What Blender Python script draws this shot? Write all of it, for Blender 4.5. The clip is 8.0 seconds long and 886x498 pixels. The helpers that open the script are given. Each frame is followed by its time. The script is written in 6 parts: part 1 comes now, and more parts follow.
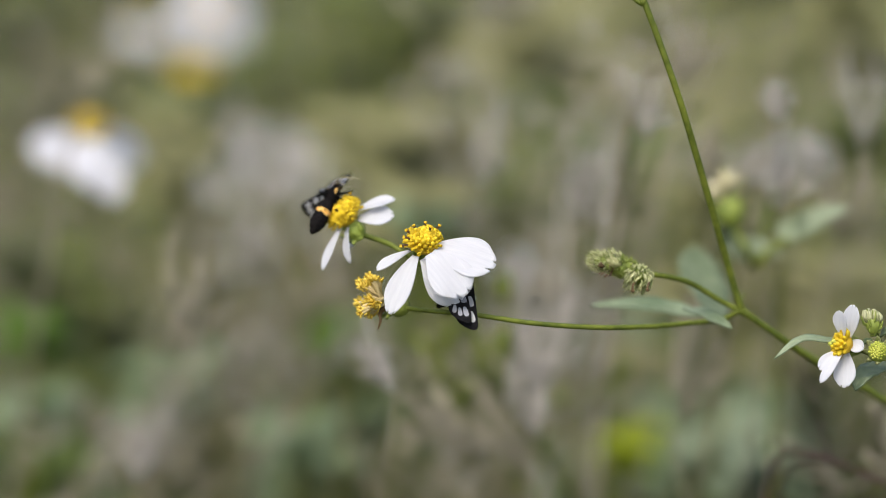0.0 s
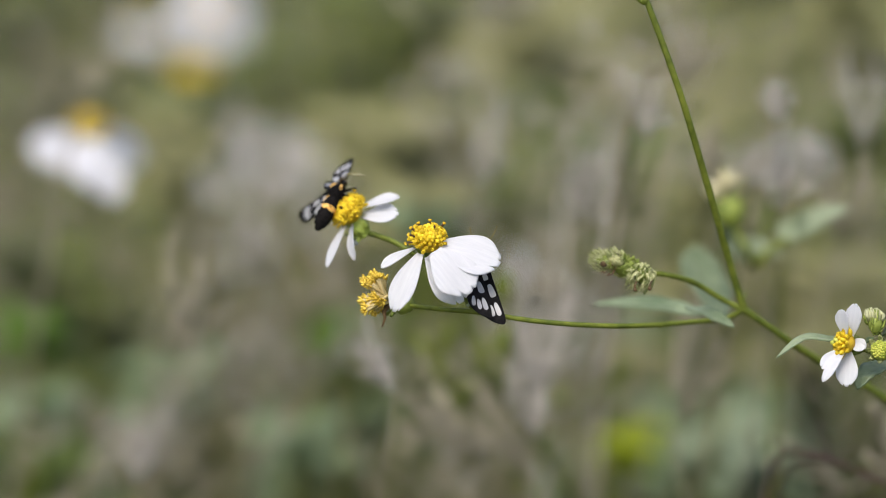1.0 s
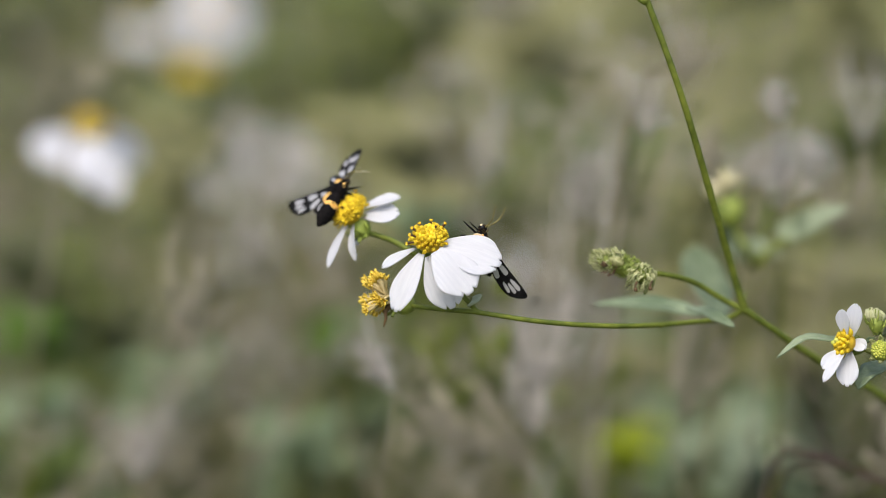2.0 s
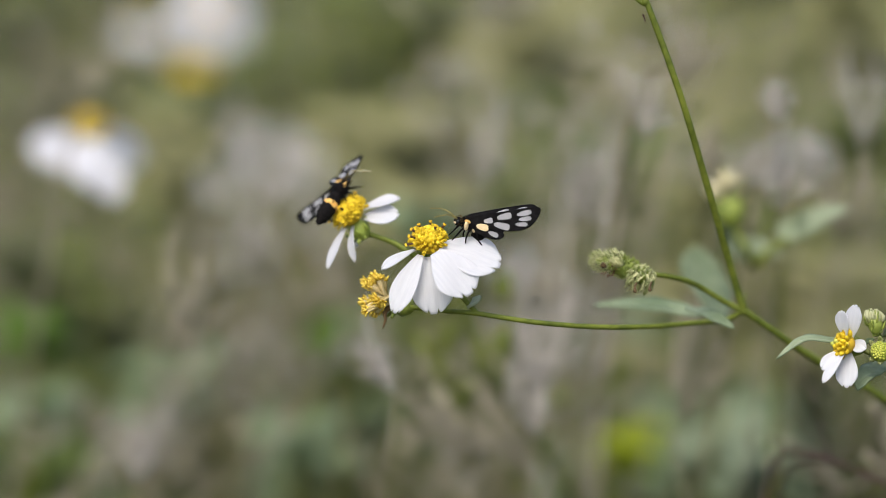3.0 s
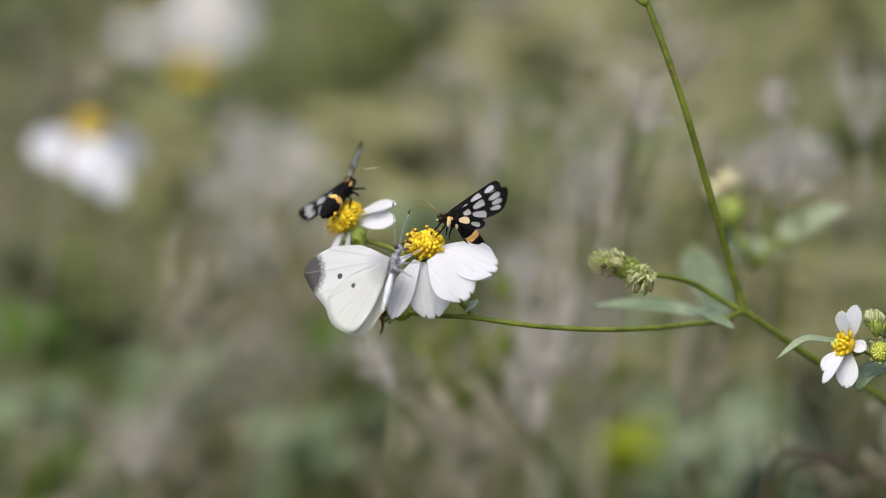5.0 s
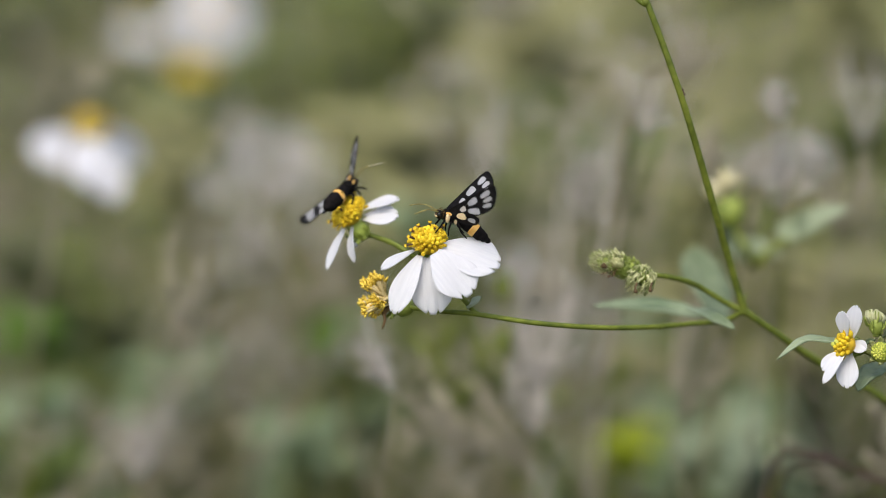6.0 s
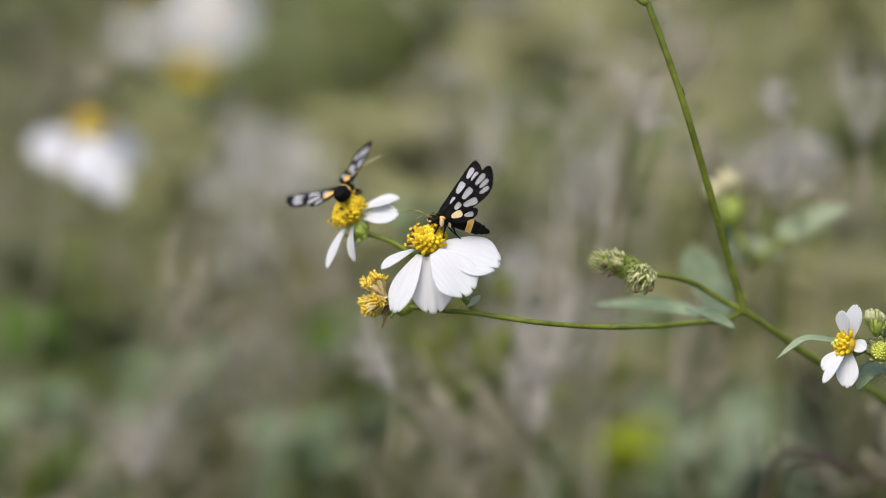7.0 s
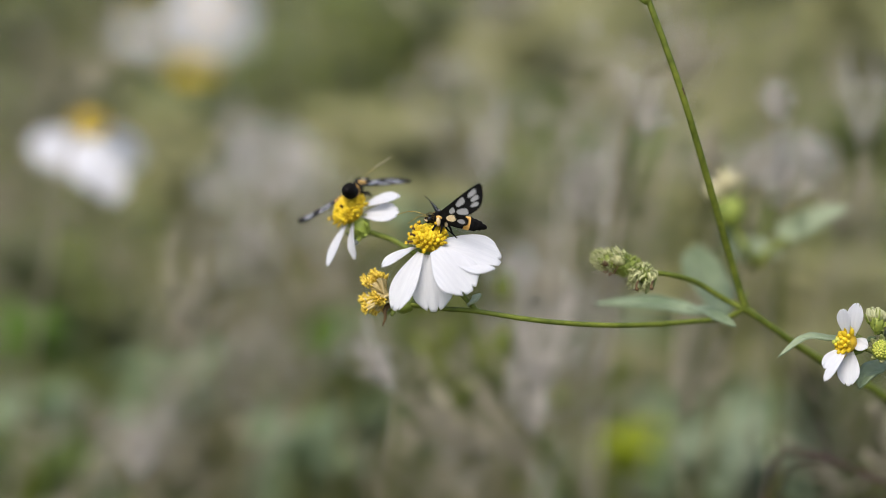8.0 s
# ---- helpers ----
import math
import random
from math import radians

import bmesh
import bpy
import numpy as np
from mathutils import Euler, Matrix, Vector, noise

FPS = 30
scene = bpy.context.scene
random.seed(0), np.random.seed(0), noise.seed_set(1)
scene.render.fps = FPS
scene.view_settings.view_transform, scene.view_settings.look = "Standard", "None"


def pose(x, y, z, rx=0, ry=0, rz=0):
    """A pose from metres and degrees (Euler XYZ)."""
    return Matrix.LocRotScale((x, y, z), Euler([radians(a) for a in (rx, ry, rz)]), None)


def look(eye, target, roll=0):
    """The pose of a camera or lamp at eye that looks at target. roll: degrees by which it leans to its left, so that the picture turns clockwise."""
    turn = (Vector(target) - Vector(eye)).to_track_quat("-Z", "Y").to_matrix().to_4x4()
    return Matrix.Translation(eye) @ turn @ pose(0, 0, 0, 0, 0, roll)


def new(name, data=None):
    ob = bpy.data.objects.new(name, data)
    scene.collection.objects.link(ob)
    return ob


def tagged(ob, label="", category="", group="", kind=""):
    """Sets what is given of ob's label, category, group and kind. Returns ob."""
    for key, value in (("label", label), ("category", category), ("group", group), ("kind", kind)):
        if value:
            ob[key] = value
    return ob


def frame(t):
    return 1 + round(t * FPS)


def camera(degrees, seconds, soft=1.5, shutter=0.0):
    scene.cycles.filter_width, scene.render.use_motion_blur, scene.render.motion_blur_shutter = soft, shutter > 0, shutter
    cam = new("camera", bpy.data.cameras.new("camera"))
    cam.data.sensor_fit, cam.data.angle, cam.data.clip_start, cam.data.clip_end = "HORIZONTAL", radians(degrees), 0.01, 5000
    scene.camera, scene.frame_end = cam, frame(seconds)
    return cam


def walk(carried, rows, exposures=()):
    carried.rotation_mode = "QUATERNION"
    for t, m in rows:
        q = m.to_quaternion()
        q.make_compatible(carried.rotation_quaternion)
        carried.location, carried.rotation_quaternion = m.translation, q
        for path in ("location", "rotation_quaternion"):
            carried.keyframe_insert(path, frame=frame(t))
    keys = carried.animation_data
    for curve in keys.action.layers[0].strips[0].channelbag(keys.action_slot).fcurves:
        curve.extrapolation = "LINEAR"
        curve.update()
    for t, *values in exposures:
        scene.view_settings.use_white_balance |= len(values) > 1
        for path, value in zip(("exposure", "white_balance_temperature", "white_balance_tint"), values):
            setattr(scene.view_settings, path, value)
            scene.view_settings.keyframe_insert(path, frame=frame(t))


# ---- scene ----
# The plant's frame: x to the right, y away from the lens, z up, leaning back by the lens's downward tilt.
LEAN = 12.0            # degrees by which the lens looks down
DIST = 0.619           # metres from the lens to the main flower
UNIT = 0.000125        # the plan of the spray is drawn in eighths of a millimetre
VF = pose(0, 0, 0.62, -LEAN)

cam = camera(18.0, 8.0, 0.5, 0.3)
cam.data.dof.use_dof = True
cam.data.dof.focus_distance = DIST
cam.data.dof.aperture_fstop = 4.8
cam.data.dof.aperture_blades = 0
EYE = VF @ pose(0, -DIST, 0) @ pose(0, 0, 0, 90)
walk(cam, [(0.0, EYE), (8.0, EYE)], exposures=[(0.0, 0.55, 6500, 10), (8.0, 0.55, 6500, 10)])

# ---- light: a bright overcast day ----
world = bpy.data.worlds.new("overcast_sky")
scene.world = world
world.use_nodes = True
nt = world.node_tree
nt.nodes.clear()
sky = nt.nodes.new("ShaderNodeTexSky")
sky.sky_type = "NISHITA"
sky.sun_disc = False
sky.sun_elevation = radians(58)
sky.sun_rotation = radians(200)
sky.air_density, sky.dust_density, sky.ozone_density = 1.0, 4.0, 1.0
bg = nt.nodes.new("ShaderNodeBackground")
bg.inputs["Strength"].default_value = 0.13
wout = nt.nodes.new("ShaderNodeOutputWorld")
nt.links.new(sky.outputs[0], bg.inputs[0])
nt.links.new(bg.outputs[0], wout.inputs[0])

sun = new("sun", bpy.data.lights.new("sun", "SUN"))
sun.data.energy, sun.data.angle, sun.data.color = 1.5, radians(40), (1.0, 0.965, 0.88)
sun.matrix_world = look((-0.8, -1.6, 3.2), (0, 0, 0.4))


# ---- materials ----
def material(name, a, b, scale, rough=0.6, bump=0.15, through_light=0.0, fine=3.0, stretch=(1, 1, 1), island=0.0, per_object=0.0, sheen=0.0, gloss=0.4):
    """Two tones mixed by a coarse and a fine grain, relief from the fine one; through_light lets thin sheets glow."""
    m = bpy.data.materials.new(name)
    m.use_nodes = True
    n, li = m.node_tree.nodes, m.node_tree.links
    n.clear()
    out = n.new("ShaderNodeOutputMaterial")
    tc = n.new("ShaderNodeTexCoord")
    mp = n.new("ShaderNodeMapping")
    mp.inputs["Scale"].default_value = stretch
    li.new(tc.outputs["Object"], mp.inputs[0])
    n1, n2 = n.new("ShaderNodeTexNoise"), n.new("ShaderNodeTexNoise")
    n1.inputs["Scale"].default_value, n2.inputs["Scale"].default_value = scale, scale * fine
    n1.inputs["Detail"].default_value, n2.inputs["Detail"].default_value = 3, 4
    for x in (n1, n2):
        li.new(mp.outputs[0], x.inputs["Vector"])
    ad = n.new("ShaderNodeMath")
    ad.operation = "MULTIPLY_ADD"
    ad.inputs[1].default_value = 0.4
    li.new(n2.outputs[0], ad.inputs[0])
    li.new(n1.outputs[0], ad.inputs[2])
    last = ad.outputs[0]
    if island or per_object:
        src = n.new("ShaderNodeNewGeometry").outputs["Random Per Island"] if island else n.new("ShaderNodeObjectInfo").outputs["Random"]
        a2 = n.new("ShaderNodeMath")
        a2.operation = "MULTIPLY_ADD"
        a2.inputs[1].default_value = island or per_object
        li.new(src, a2.inputs[0])
        li.new(last, a2.inputs[2])
        a3 = n.new("ShaderNodeMath")
        a3.operation = "SUBTRACT"
        a3.inputs[1].default_value = (island or per_object) / 2
        li.new(a2.outputs[0], a3.inputs[0])
        last = a3.outputs[0]
    rp = n.new("ShaderNodeValToRGB")
    e = rp.color_ramp.elements
    e[0].position, e[1].position = 0.45, 0.95
    e[0].color, e[1].color = (*a, 1), (*b, 1)
    li.new(last, rp.inputs[0])
    bs = n.new("ShaderNodeBsdfPrincipled")
    bs.inputs["Roughness"].default_value = rough
    bs.inputs["Sheen Weight"].default_value = sheen
    bs.inputs["Specular IOR Level"].default_value = gloss
    li.new(rp.outputs[0], bs.inputs["Base Color"])
    if bump:
        bp = n.new("ShaderNodeBump")
        bp.inputs["Strength"].default_value = bump
        bp.inputs["Distance"].default_value = 0.2 / scale
        li.new(n2.outputs[0], bp.inputs["Height"])
        li.new(bp.outputs[0], bs.inputs["Normal"])
    last = bs.outputs[0]
    if through_light:
        tr = n.new("ShaderNodeBsdfTranslucent")
        li.new(rp.outputs[0], tr.inputs[0])
        mx = n.new("ShaderNodeMixShader")
        mx.inputs[0].default_value = through_light
        li.new(last, mx.inputs[1])
        li.new(tr.outputs[0], mx.inputs[2])
        last = mx.outputs[0]
    li.new(last, out.inputs[0])
    return m


PETAL = material("petal_white", (0.75, 0.76, 0.80), (0.83, 0.835, 0.865), 500, 0.6, 0.09, 0.42, 4, (0.2, 3, 1), gloss=0.2)
DISC = material("disc_yellow", (0.50, 0.335, 0.008), (0.81, 0.605, 0.032), 700, 0.55, 0.2, island=0.6, gloss=0.25)
DOME = material("disc_base_ochre", (0.42, 0.25, 0.006), (0.70, 0.48, 0.02), 700, 0.7, 0.2)
ANTHER = material("anther_brown", (0.04, 0.018, 0.008), (0.12, 0.055, 0.015), 900, 0.6, 0.2)
POLLEN = material("pollen_tip", (0.72, 0.42, 0.01), (0.88, 0.62, 0.05), 900, 0.8, 0.3)
STEM = material("stem_green", (0.072, 0.10, 0.012), (0.185, 0.22, 0.030), 160, 0.55, 0.25, fine=4, gloss=0.25)
CUP = material("involucre_green", (0.13, 0.18, 0.025), (0.31, 0.37, 0.07), 350, 0.55, 0.3)
LIME_CUP = material("involucre_lime", (0.22, 0.30, 0.04), (0.44, 0.52, 0.11), 350, 0.5, 0.25, gloss=0.3)
PALE_BUD = material("bud_pale_green", (0.17, 0.21, 0.05), (0.56, 0.55, 0.27), 400, 0.65, 0.2, 0.15, island=0.5)
CREAM_BRISTLE = material("bristle_cream", (0.27, 0.32, 0.10), (0.68, 0.68, 0.38), 400, 0.7, 0.2, 0.2, island=0.6)
SEPAL = material("sepal_cream", (0.44, 0.46, 0.22), (0.76, 0.75, 0.50), 400, 0.6, 0.2, 0.25, island=0.4)
PALE_BRACT = material("bract_pale", (0.26, 0.32, 0.22), (0.46, 0.53, 0.40), 200, 0.5, 0.2, 0.2)
LIME_FLORET = material("floret_lime", (0.30, 0.36, 0.03), (0.62, 0.62, 0.12), 500, 0.5, 0.2, island=0.5)
LEAF = material("leaf_green", (0.085, 0.125, 0.05), (0.20, 0.255, 0.13), 120, 0.42, 0.3, 0.25, 5)
NODE_LEAF = material("leaf_dull_green", (0.125, 0.17, 0.082), (0.25, 0.305, 0.175), 100, 0.5, 0.3, 0.2, 5)
GREY_LEAF = material("leaf_grey_green", (0.14, 0.195, 0.105), (0.30, 0.365, 0.225), 100, 0.4, 0.3, 0.2, 5)
WITHER = material("withered_yellow", (0.52, 0.34, 0.02), (0.82, 0.62, 0.10), 500, 0.7, 0.2, 0.1, island=0.6)
STRAW = material("withered_straw", (0.46, 0.35, 0.13), (0.74, 0.62, 0.34), 500, 0.7, 0.2, 0.15, island=0.5)
DEAD = material("dead_bract_brown", (0.05, 0.032, 0.014), (0.17, 0.10, 0.04), 400, 0.8, 0.3)
FUR = material("moth_black_fur", (0.003, 0.003, 0.003), (0.014, 0.012, 0.012), 1500, 0.8, 0.6, gloss=0.06)
BROWN_FUR = material("moth_brown_fur", (0.05, 0.032, 0.012), (0.20, 0.13, 0.045), 900, 0.8, 0.3, gloss=0.1, island=0.5)
SCALE_BLACK = material("wing_black_scales", (0.004, 0.004, 0.004), (0.015, 0.014, 0.015), 900, 0.7, 0.3, gloss=0.05)
BAND = material("moth_band_orange", (0.70, 0.36, 0.07), (0.86, 0.55, 0.19), 900, 0.7, 0.4, gloss=0.1)
CREAM = material("moth_cream_scales", (0.68, 0.49, 0.25), (0.86, 0.70, 0.44), 900, 0.6, 0.3)
ANTENNA = material("antenna_olive", (0.16, 0.13, 0.035), (0.36, 0.31, 0.10), 900, 0.6, 0.2)
PALE_TIP = material("antenna_tip_pale", (0.30, 0.28, 0.16), (0.50, 0.47, 0.32), 900, 0.6, 0.2)
WHITE_FUR = material("butterfly_white_fur", (0.48, 0.50, 0.54), (0.80, 0.81, 0.83), 900, 0.8, 0.4, fine=4)
GREY_FUR = material("butterfly_grey_fur", (0.10, 0.105, 0.13), (0.50, 0.51, 0.57), 900, 0.8, 0.6, fine=4)
EYE_DARK = material("eye_dark", (0.01, 0.01, 0.01), (0.03, 0.03, 0.03), 500, 0.15, 0.0)
ANT = material("ant_brown", (0.05, 0.02, 0.012), (0.10, 0.045, 0.02), 900, 0.35, 0.1)


def pane_material():
    """The clear cells of a moth's wing: mostly see-through, faintly milky and glossy."""
    m = bpy.data.materials.new("wing_clear_cell")
    m.use_nodes = True
    n, li = m.node_tree.nodes, m.node_tree.links
    n.clear()
    out, mx = n.new("ShaderNodeOutputMaterial"), n.new("ShaderNodeMixShader")
    tp, bs = n.new("ShaderNodeBsdfTransparent"), n.new("ShaderNodeBsdfPrincipled")
    tc, ns = n.new("ShaderNodeTexCoord"), n.new("ShaderNodeTexNoise")
    ns.inputs["Scale"].default_value = 700
    li.new(tc.outputs["Object"], ns.inputs["Vector"])
    rp = n.new("ShaderNodeValToRGB")
    rp.color_ramp.elements[0].color, rp.color_ramp.elements[1].color = (0.50, 0.495, 0.53, 1), (0.72, 0.715, 0.74, 1)
    li.new(ns.outputs[0], rp.inputs[0])
    li.new(rp.outputs[0], bs.inputs["Base Color"])
    bs.inputs["Roughness"].default_value = 0.25
    tp.inputs[0].default_value = (0.92, 0.92, 0.94, 1)
    mx.inputs[0].default_value = 0.52
    li.new(tp.outputs[0], mx.inputs[1])
    li.new(bs.outputs[0], mx.inputs[2])
    li.new(mx.outputs[0], out.inputs[0])
    return m


PANE = pane_material()


def wing_white(name, marks, tip, tip_size, warm):
    """White wing scales with round dark spots (x, y, radius in mm) and a dark apex, ragged by fine noise, and faint veins."""
    m = bpy.data.materials.new(name)
    m.use_nodes = True
    n, li = m.node_tree.nodes, m.node_tree.links
    n.clear()
    out, bs, tr = n.new("ShaderNodeOutputMaterial"), n.new("ShaderNodeBsdfPrincipled"), n.new("ShaderNodeBsdfTranslucent")
    tc = n.new("ShaderNodeTexCoord")
    sp = n.new("ShaderNodeVectorMath")
    sp.operation = "MULTIPLY"
    sp.inputs[1].default_value = (1000, 1000, 0)
    li.new(tc.outputs["Object"], sp.inputs[0])
    ns = n.new("ShaderNodeTexNoise")
    ns.inputs["Scale"].default_value, ns.inputs["Detail"].default_value = 1.6, 5
    li.new(sp.outputs[0], ns.inputs["Vector"])
    base = n.new("ShaderNodeValToRGB")
    base.color_ramp.elements[0].color = (0.80, 0.81, 0.82 * warm, 1)
    base.color_ramp.elements[1].color = (0.87, 0.875, 0.88 * warm, 1)
    li.new(ns.outputs[0], base.inputs[0])
    col = base.outputs[0]
    for x, y, r in marks + [(tip[0], tip[1], tip_size)]:
        ds = n.new("ShaderNodeVectorMath")
        ds.operation = "DISTANCE"
        ds.inputs[1].default_value = (x, y, 0)
        li.new(sp.outputs[0], ds.inputs[0])
        wob = n.new("ShaderNodeMath")
        wob.operation = "MULTIPLY_ADD"
        wob.inputs[1].default_value = min(2.4, r * 0.9)
        li.new(ns.outputs[0], wob.inputs[0])
        li.new(ds.outputs["Value"], wob.inputs[2])
        mr = n.new("ShaderNodeMapRange")
        lift = 0.5 * min(2.4, r * 0.9)
        mr.inputs["From Min"].default_value, mr.inputs["From Max"].default_value = r * 0.8 + lift, r * 1.1 + lift
        mr.inputs["To Min"].default_value, mr.inputs["To Max"].default_value = 0.92, 0.0
        li.new(wob.outputs[0], mr.inputs["Value"])
        mx = n.new("ShaderNodeMixRGB")
        mx.inputs[2].default_value = (0.03, 0.028, 0.03, 1) if r < 3 else (0.075, 0.068, 0.066, 1)
        li.new(mr.outputs[0], mx.inputs[0])
        li.new(col, mx.inputs[1])
        col = mx.outputs[0]
    # veins fan out from the hinge
    sx = n.new("ShaderNodeSeparateXYZ")
    li.new(sp.outputs[0], sx.inputs[0])
    at2 = n.new("ShaderNodeMath")
    at2.operation = "ARCTAN2"
    li.new(sx.outputs[1], at2.inputs[0])
    li.new(sx.outputs[0], at2.inputs[1])
    sn = n.new("ShaderNodeMath")
    sn.operation = "MULTIPLY"
    sn.inputs[1].default_value = 24
    li.new(at2.outputs[0], sn.inputs[0])
    si = n.new("ShaderNodeMath")
    si.operation = "SINE"
    li.new(sn.outputs[0], si.inputs[0])
    pw = n.new("ShaderNodeMapRange")
    pw.inputs["From Min"].default_value, pw.inputs["From Max"].default_value = 0.955, 1.0
    li.new(si.outputs[0], pw.inputs["Value"])
    tint = n.new("ShaderNodeMixRGB")
    tint.inputs[2].default_value = (0.50, 0.49, 0.45, 1)
    soft = n.new("ShaderNodeMath")
    soft.operation = "MULTIPLY"
    soft.inputs[1].default_value = 0.28
    li.new(pw.outputs[0], soft.inputs[0])
    li.new(soft.outputs[0], tint.inputs[0])
    li.new(col, tint.inputs[1])
    # grey dusting towards the hinge
    far = n.new("ShaderNodeVectorMath")
    far.operation = "LENGTH"
    li.new(sp.outputs[0], far.inputs[0])
    dm = n.new("ShaderNodeMapRange")
    dm.inputs["From Min"].default_value, dm.inputs["From Max"].default_value = 1.5, 7.0
    dm.inputs["To Min"].default_value, dm.inputs["To Max"].default_value = 0.55, 0.0
    li.new(far.outputs["Value"], dm.inputs["Value"])
    dust = n.new("ShaderNodeMixRGB")
    dust.inputs[2].default_value = (0.34, 0.34, 0.37, 1)
    li.new(dm.outputs[0], dust.inputs[0])
    li.new(tint.outputs[0], dust.inputs[1])
    col = dust.outputs[0]
    bp = n.new("ShaderNodeBump")
    bp.inputs["Strength"].default_value, bp.inputs["Distance"].default_value = 0.4, 0.0002
    li.new(pw.outputs[0], bp.inputs["Height"])
    li.new(bp.outputs[0], bs.inputs["Normal"])
    bs.inputs["Roughness"].default_value = 0.6
    li.new(col, bs.inputs["Base Color"])
    li.new(col, tr.inputs[0])
    mx = n.new("ShaderNodeMixShader")
    mx.inputs[0].default_value = 0.5
    li.new(bs.outputs[0], mx.inputs[1])
    li.new(tr.outputs[0], mx.inputs[2])
    li.new(mx.outputs[0], out.inputs[0])
    return m


FOREWING = wing_white("butterfly_forewing", [(14.2, -1.0, 0.72), (13.8, -5.4, 0.5)], (24.4, 1.6), 6.2, 1.0)
HINDWING = wing_white("butterfly_hindwing", [(9.4, -5.0, 0.6)], (40, 0), 1.0, 0.965)

# ---- building helpers ----
ORG = {}


def at(x, y, d=0.0):
    """A place on the plan of the spray (x right, y down, eighths of a millimetre from its upper left corner), d mm behind the main flower, in the plant's frame."""
    k = (DIST + d * 0.001) / DIST * UNIT
    return Vector(((x - 784) * k, d * 0.001, (441 - y) * k))


def outside(x, y, d):
    """The same place in the world."""
    return VF @ at(x, y, d)


def thing(name, m, label, category, group="", kind=""):
    """An Empty at a thing's base. m: its pose; parts are drawn in the space in which m's turn is undone about the origin."""
    ob = new(name)
    ob.empty_display_size = 0.01
    ob.matrix_world = m
    return tagged(ob, label, category, group, kind)


def part(name, bm, mat, parent, label="", m=None, smooth=True):
    """Links bm as one mesh object under a thing or a part. m: the part's own pose, where its mesh is drawn about its own origin."""
    root = parent
    while root.parent:
        root = root.parent
    off = Matrix.Translation(-ORG.get(root.name, Vector()))
    if m is None:
        bm.transform(off)
    bmesh.ops.recalc_face_normals(bm, faces=bm.faces)
    me = bpy.data.meshes.new(name)
    bm.to_mesh(me)
    bm.free()
    for x in mat if isinstance(mat, (list, tuple)) else [mat]:
        me.materials.append(x)
    if smooth:
        me.polygons.foreach_set("use_smooth", [True] * len(me.polygons))
    ob = new(name, me)
    ob.parent = parent
    if m is not None:
        ob.matrix_basis = off @ m
    return tagged(ob, label)


def curve_points(pts, steps):
    """A smooth line through pts."""
    pts = [Vector(p) for p in pts]
    if len(pts) == 2:
        return [pts[0].lerp(pts[1], i / steps) for i in range(steps + 1)]
    ext = [2 * pts[0] - pts[1]] + pts + [2 * pts[-1] - pts[-2]]
    res, n = [], len(pts) - 1
    for i in range(steps + 1):
        u = min(i / steps * n, n - 1e-6)
        k = int(u)
        f = u - k
        p0, p1, p2, p3 = ext[k:k + 4]
        res.append(0.5 * ((2 * p1) + (p2 - p0) * f + (2 * p0 - 5 * p1 + 4 * p2 - p3) * f * f + (3 * p1 - p0 - 3 * p2 + p3) * f ** 3))
    return res


def tube(bm, pts, r0, r1=None, steps=12, seg=8, mid=None, mat=0, rough=0.0):
    """A tapering rod along a smooth line; mid: its radius half way."""
    r1 = r0 if r1 is None else r1
    line = curve_points(pts, steps)
    rings, ref = [], Vector((0.31, 0.77, 0.55))
    for i, p in enumerate(line):
        t = (line[min(i + 1, steps)] - line[max(i - 1, 0)]).normalized()
        if abs(t.dot(ref)) > 0.95:
            ref = Vector((0.9, -0.2, 0.3))
        u = t.cross(ref).normalized()
        v = t.cross(u)
        f = i / steps
        r = r0 + (r1 - r0) * f
        if mid is not None:
            r = (1 - f) ** 2 * r0 + 2 * f * (1 - f) * (2 * mid - (r0 + r1) / 2) + f * f * r1
        r *= 1 + rough * noise.noise(p * 900)
        rings.append([bm.verts.new(p + (u * math.cos(a) + v * math.sin(a)) * r) for a in (2 * math.pi * k / seg for k in range(seg))])
    for a, b in zip(rings, rings[1:]):
        for k in range(seg):
            bm.faces.new((a[k], a[(k + 1) % seg], b[(k + 1) % seg], b[k])).material_index = mat
    bm.faces.new(rings[0][::-1]).material_index = mat
    bm.faces.new(rings[-1]).material_index = mat


def blob(bm, p, axis, length, radius, seg=10, rings=7, mat=0, taper=0.0, ragged=0.0):
    """A rounded body about p along axis; taper narrows its far end."""
    axis = Vector(axis).normalized()
    u = axis.orthogonal().normalized()
    v = axis.cross(u)
    rows = []
    for i in range(1, rings):
        a = math.pi * i / rings
        h, r = -math.cos(a), math.sin(a)
        r *= radius * (1 - taper * (h + 1) / 2)
        row = []
        for k in range(seg):
            b = 2 * math.pi * k / seg
            q = Vector(p) + axis * (h * length / 2) + (u * math.cos(b) + v * math.sin(b)) * r
            if ragged:
                q += (q - Vector(p)) * ragged * noise.noise(q * 1500)
            row.append(bm.verts.new(q))
        rows.append(row)
    lo, hi = bm.verts.new(Vector(p) - axis * length / 2), bm.verts.new(Vector(p) + axis * length / 2)
    for a, b in zip(rows, rows[1:]):
        for k in range(seg):
            bm.faces.new((a[k], a[(k + 1) % seg], b[(k + 1) % seg], b[k])).material_index = mat
    for k in range(seg):
        bm.faces.new((lo, rows[0][(k + 1) % seg], rows[0][k])).material_index = mat
        bm.faces.new((hi, rows[-1][k], rows[-1][(k + 1) % seg])).material_index = mat


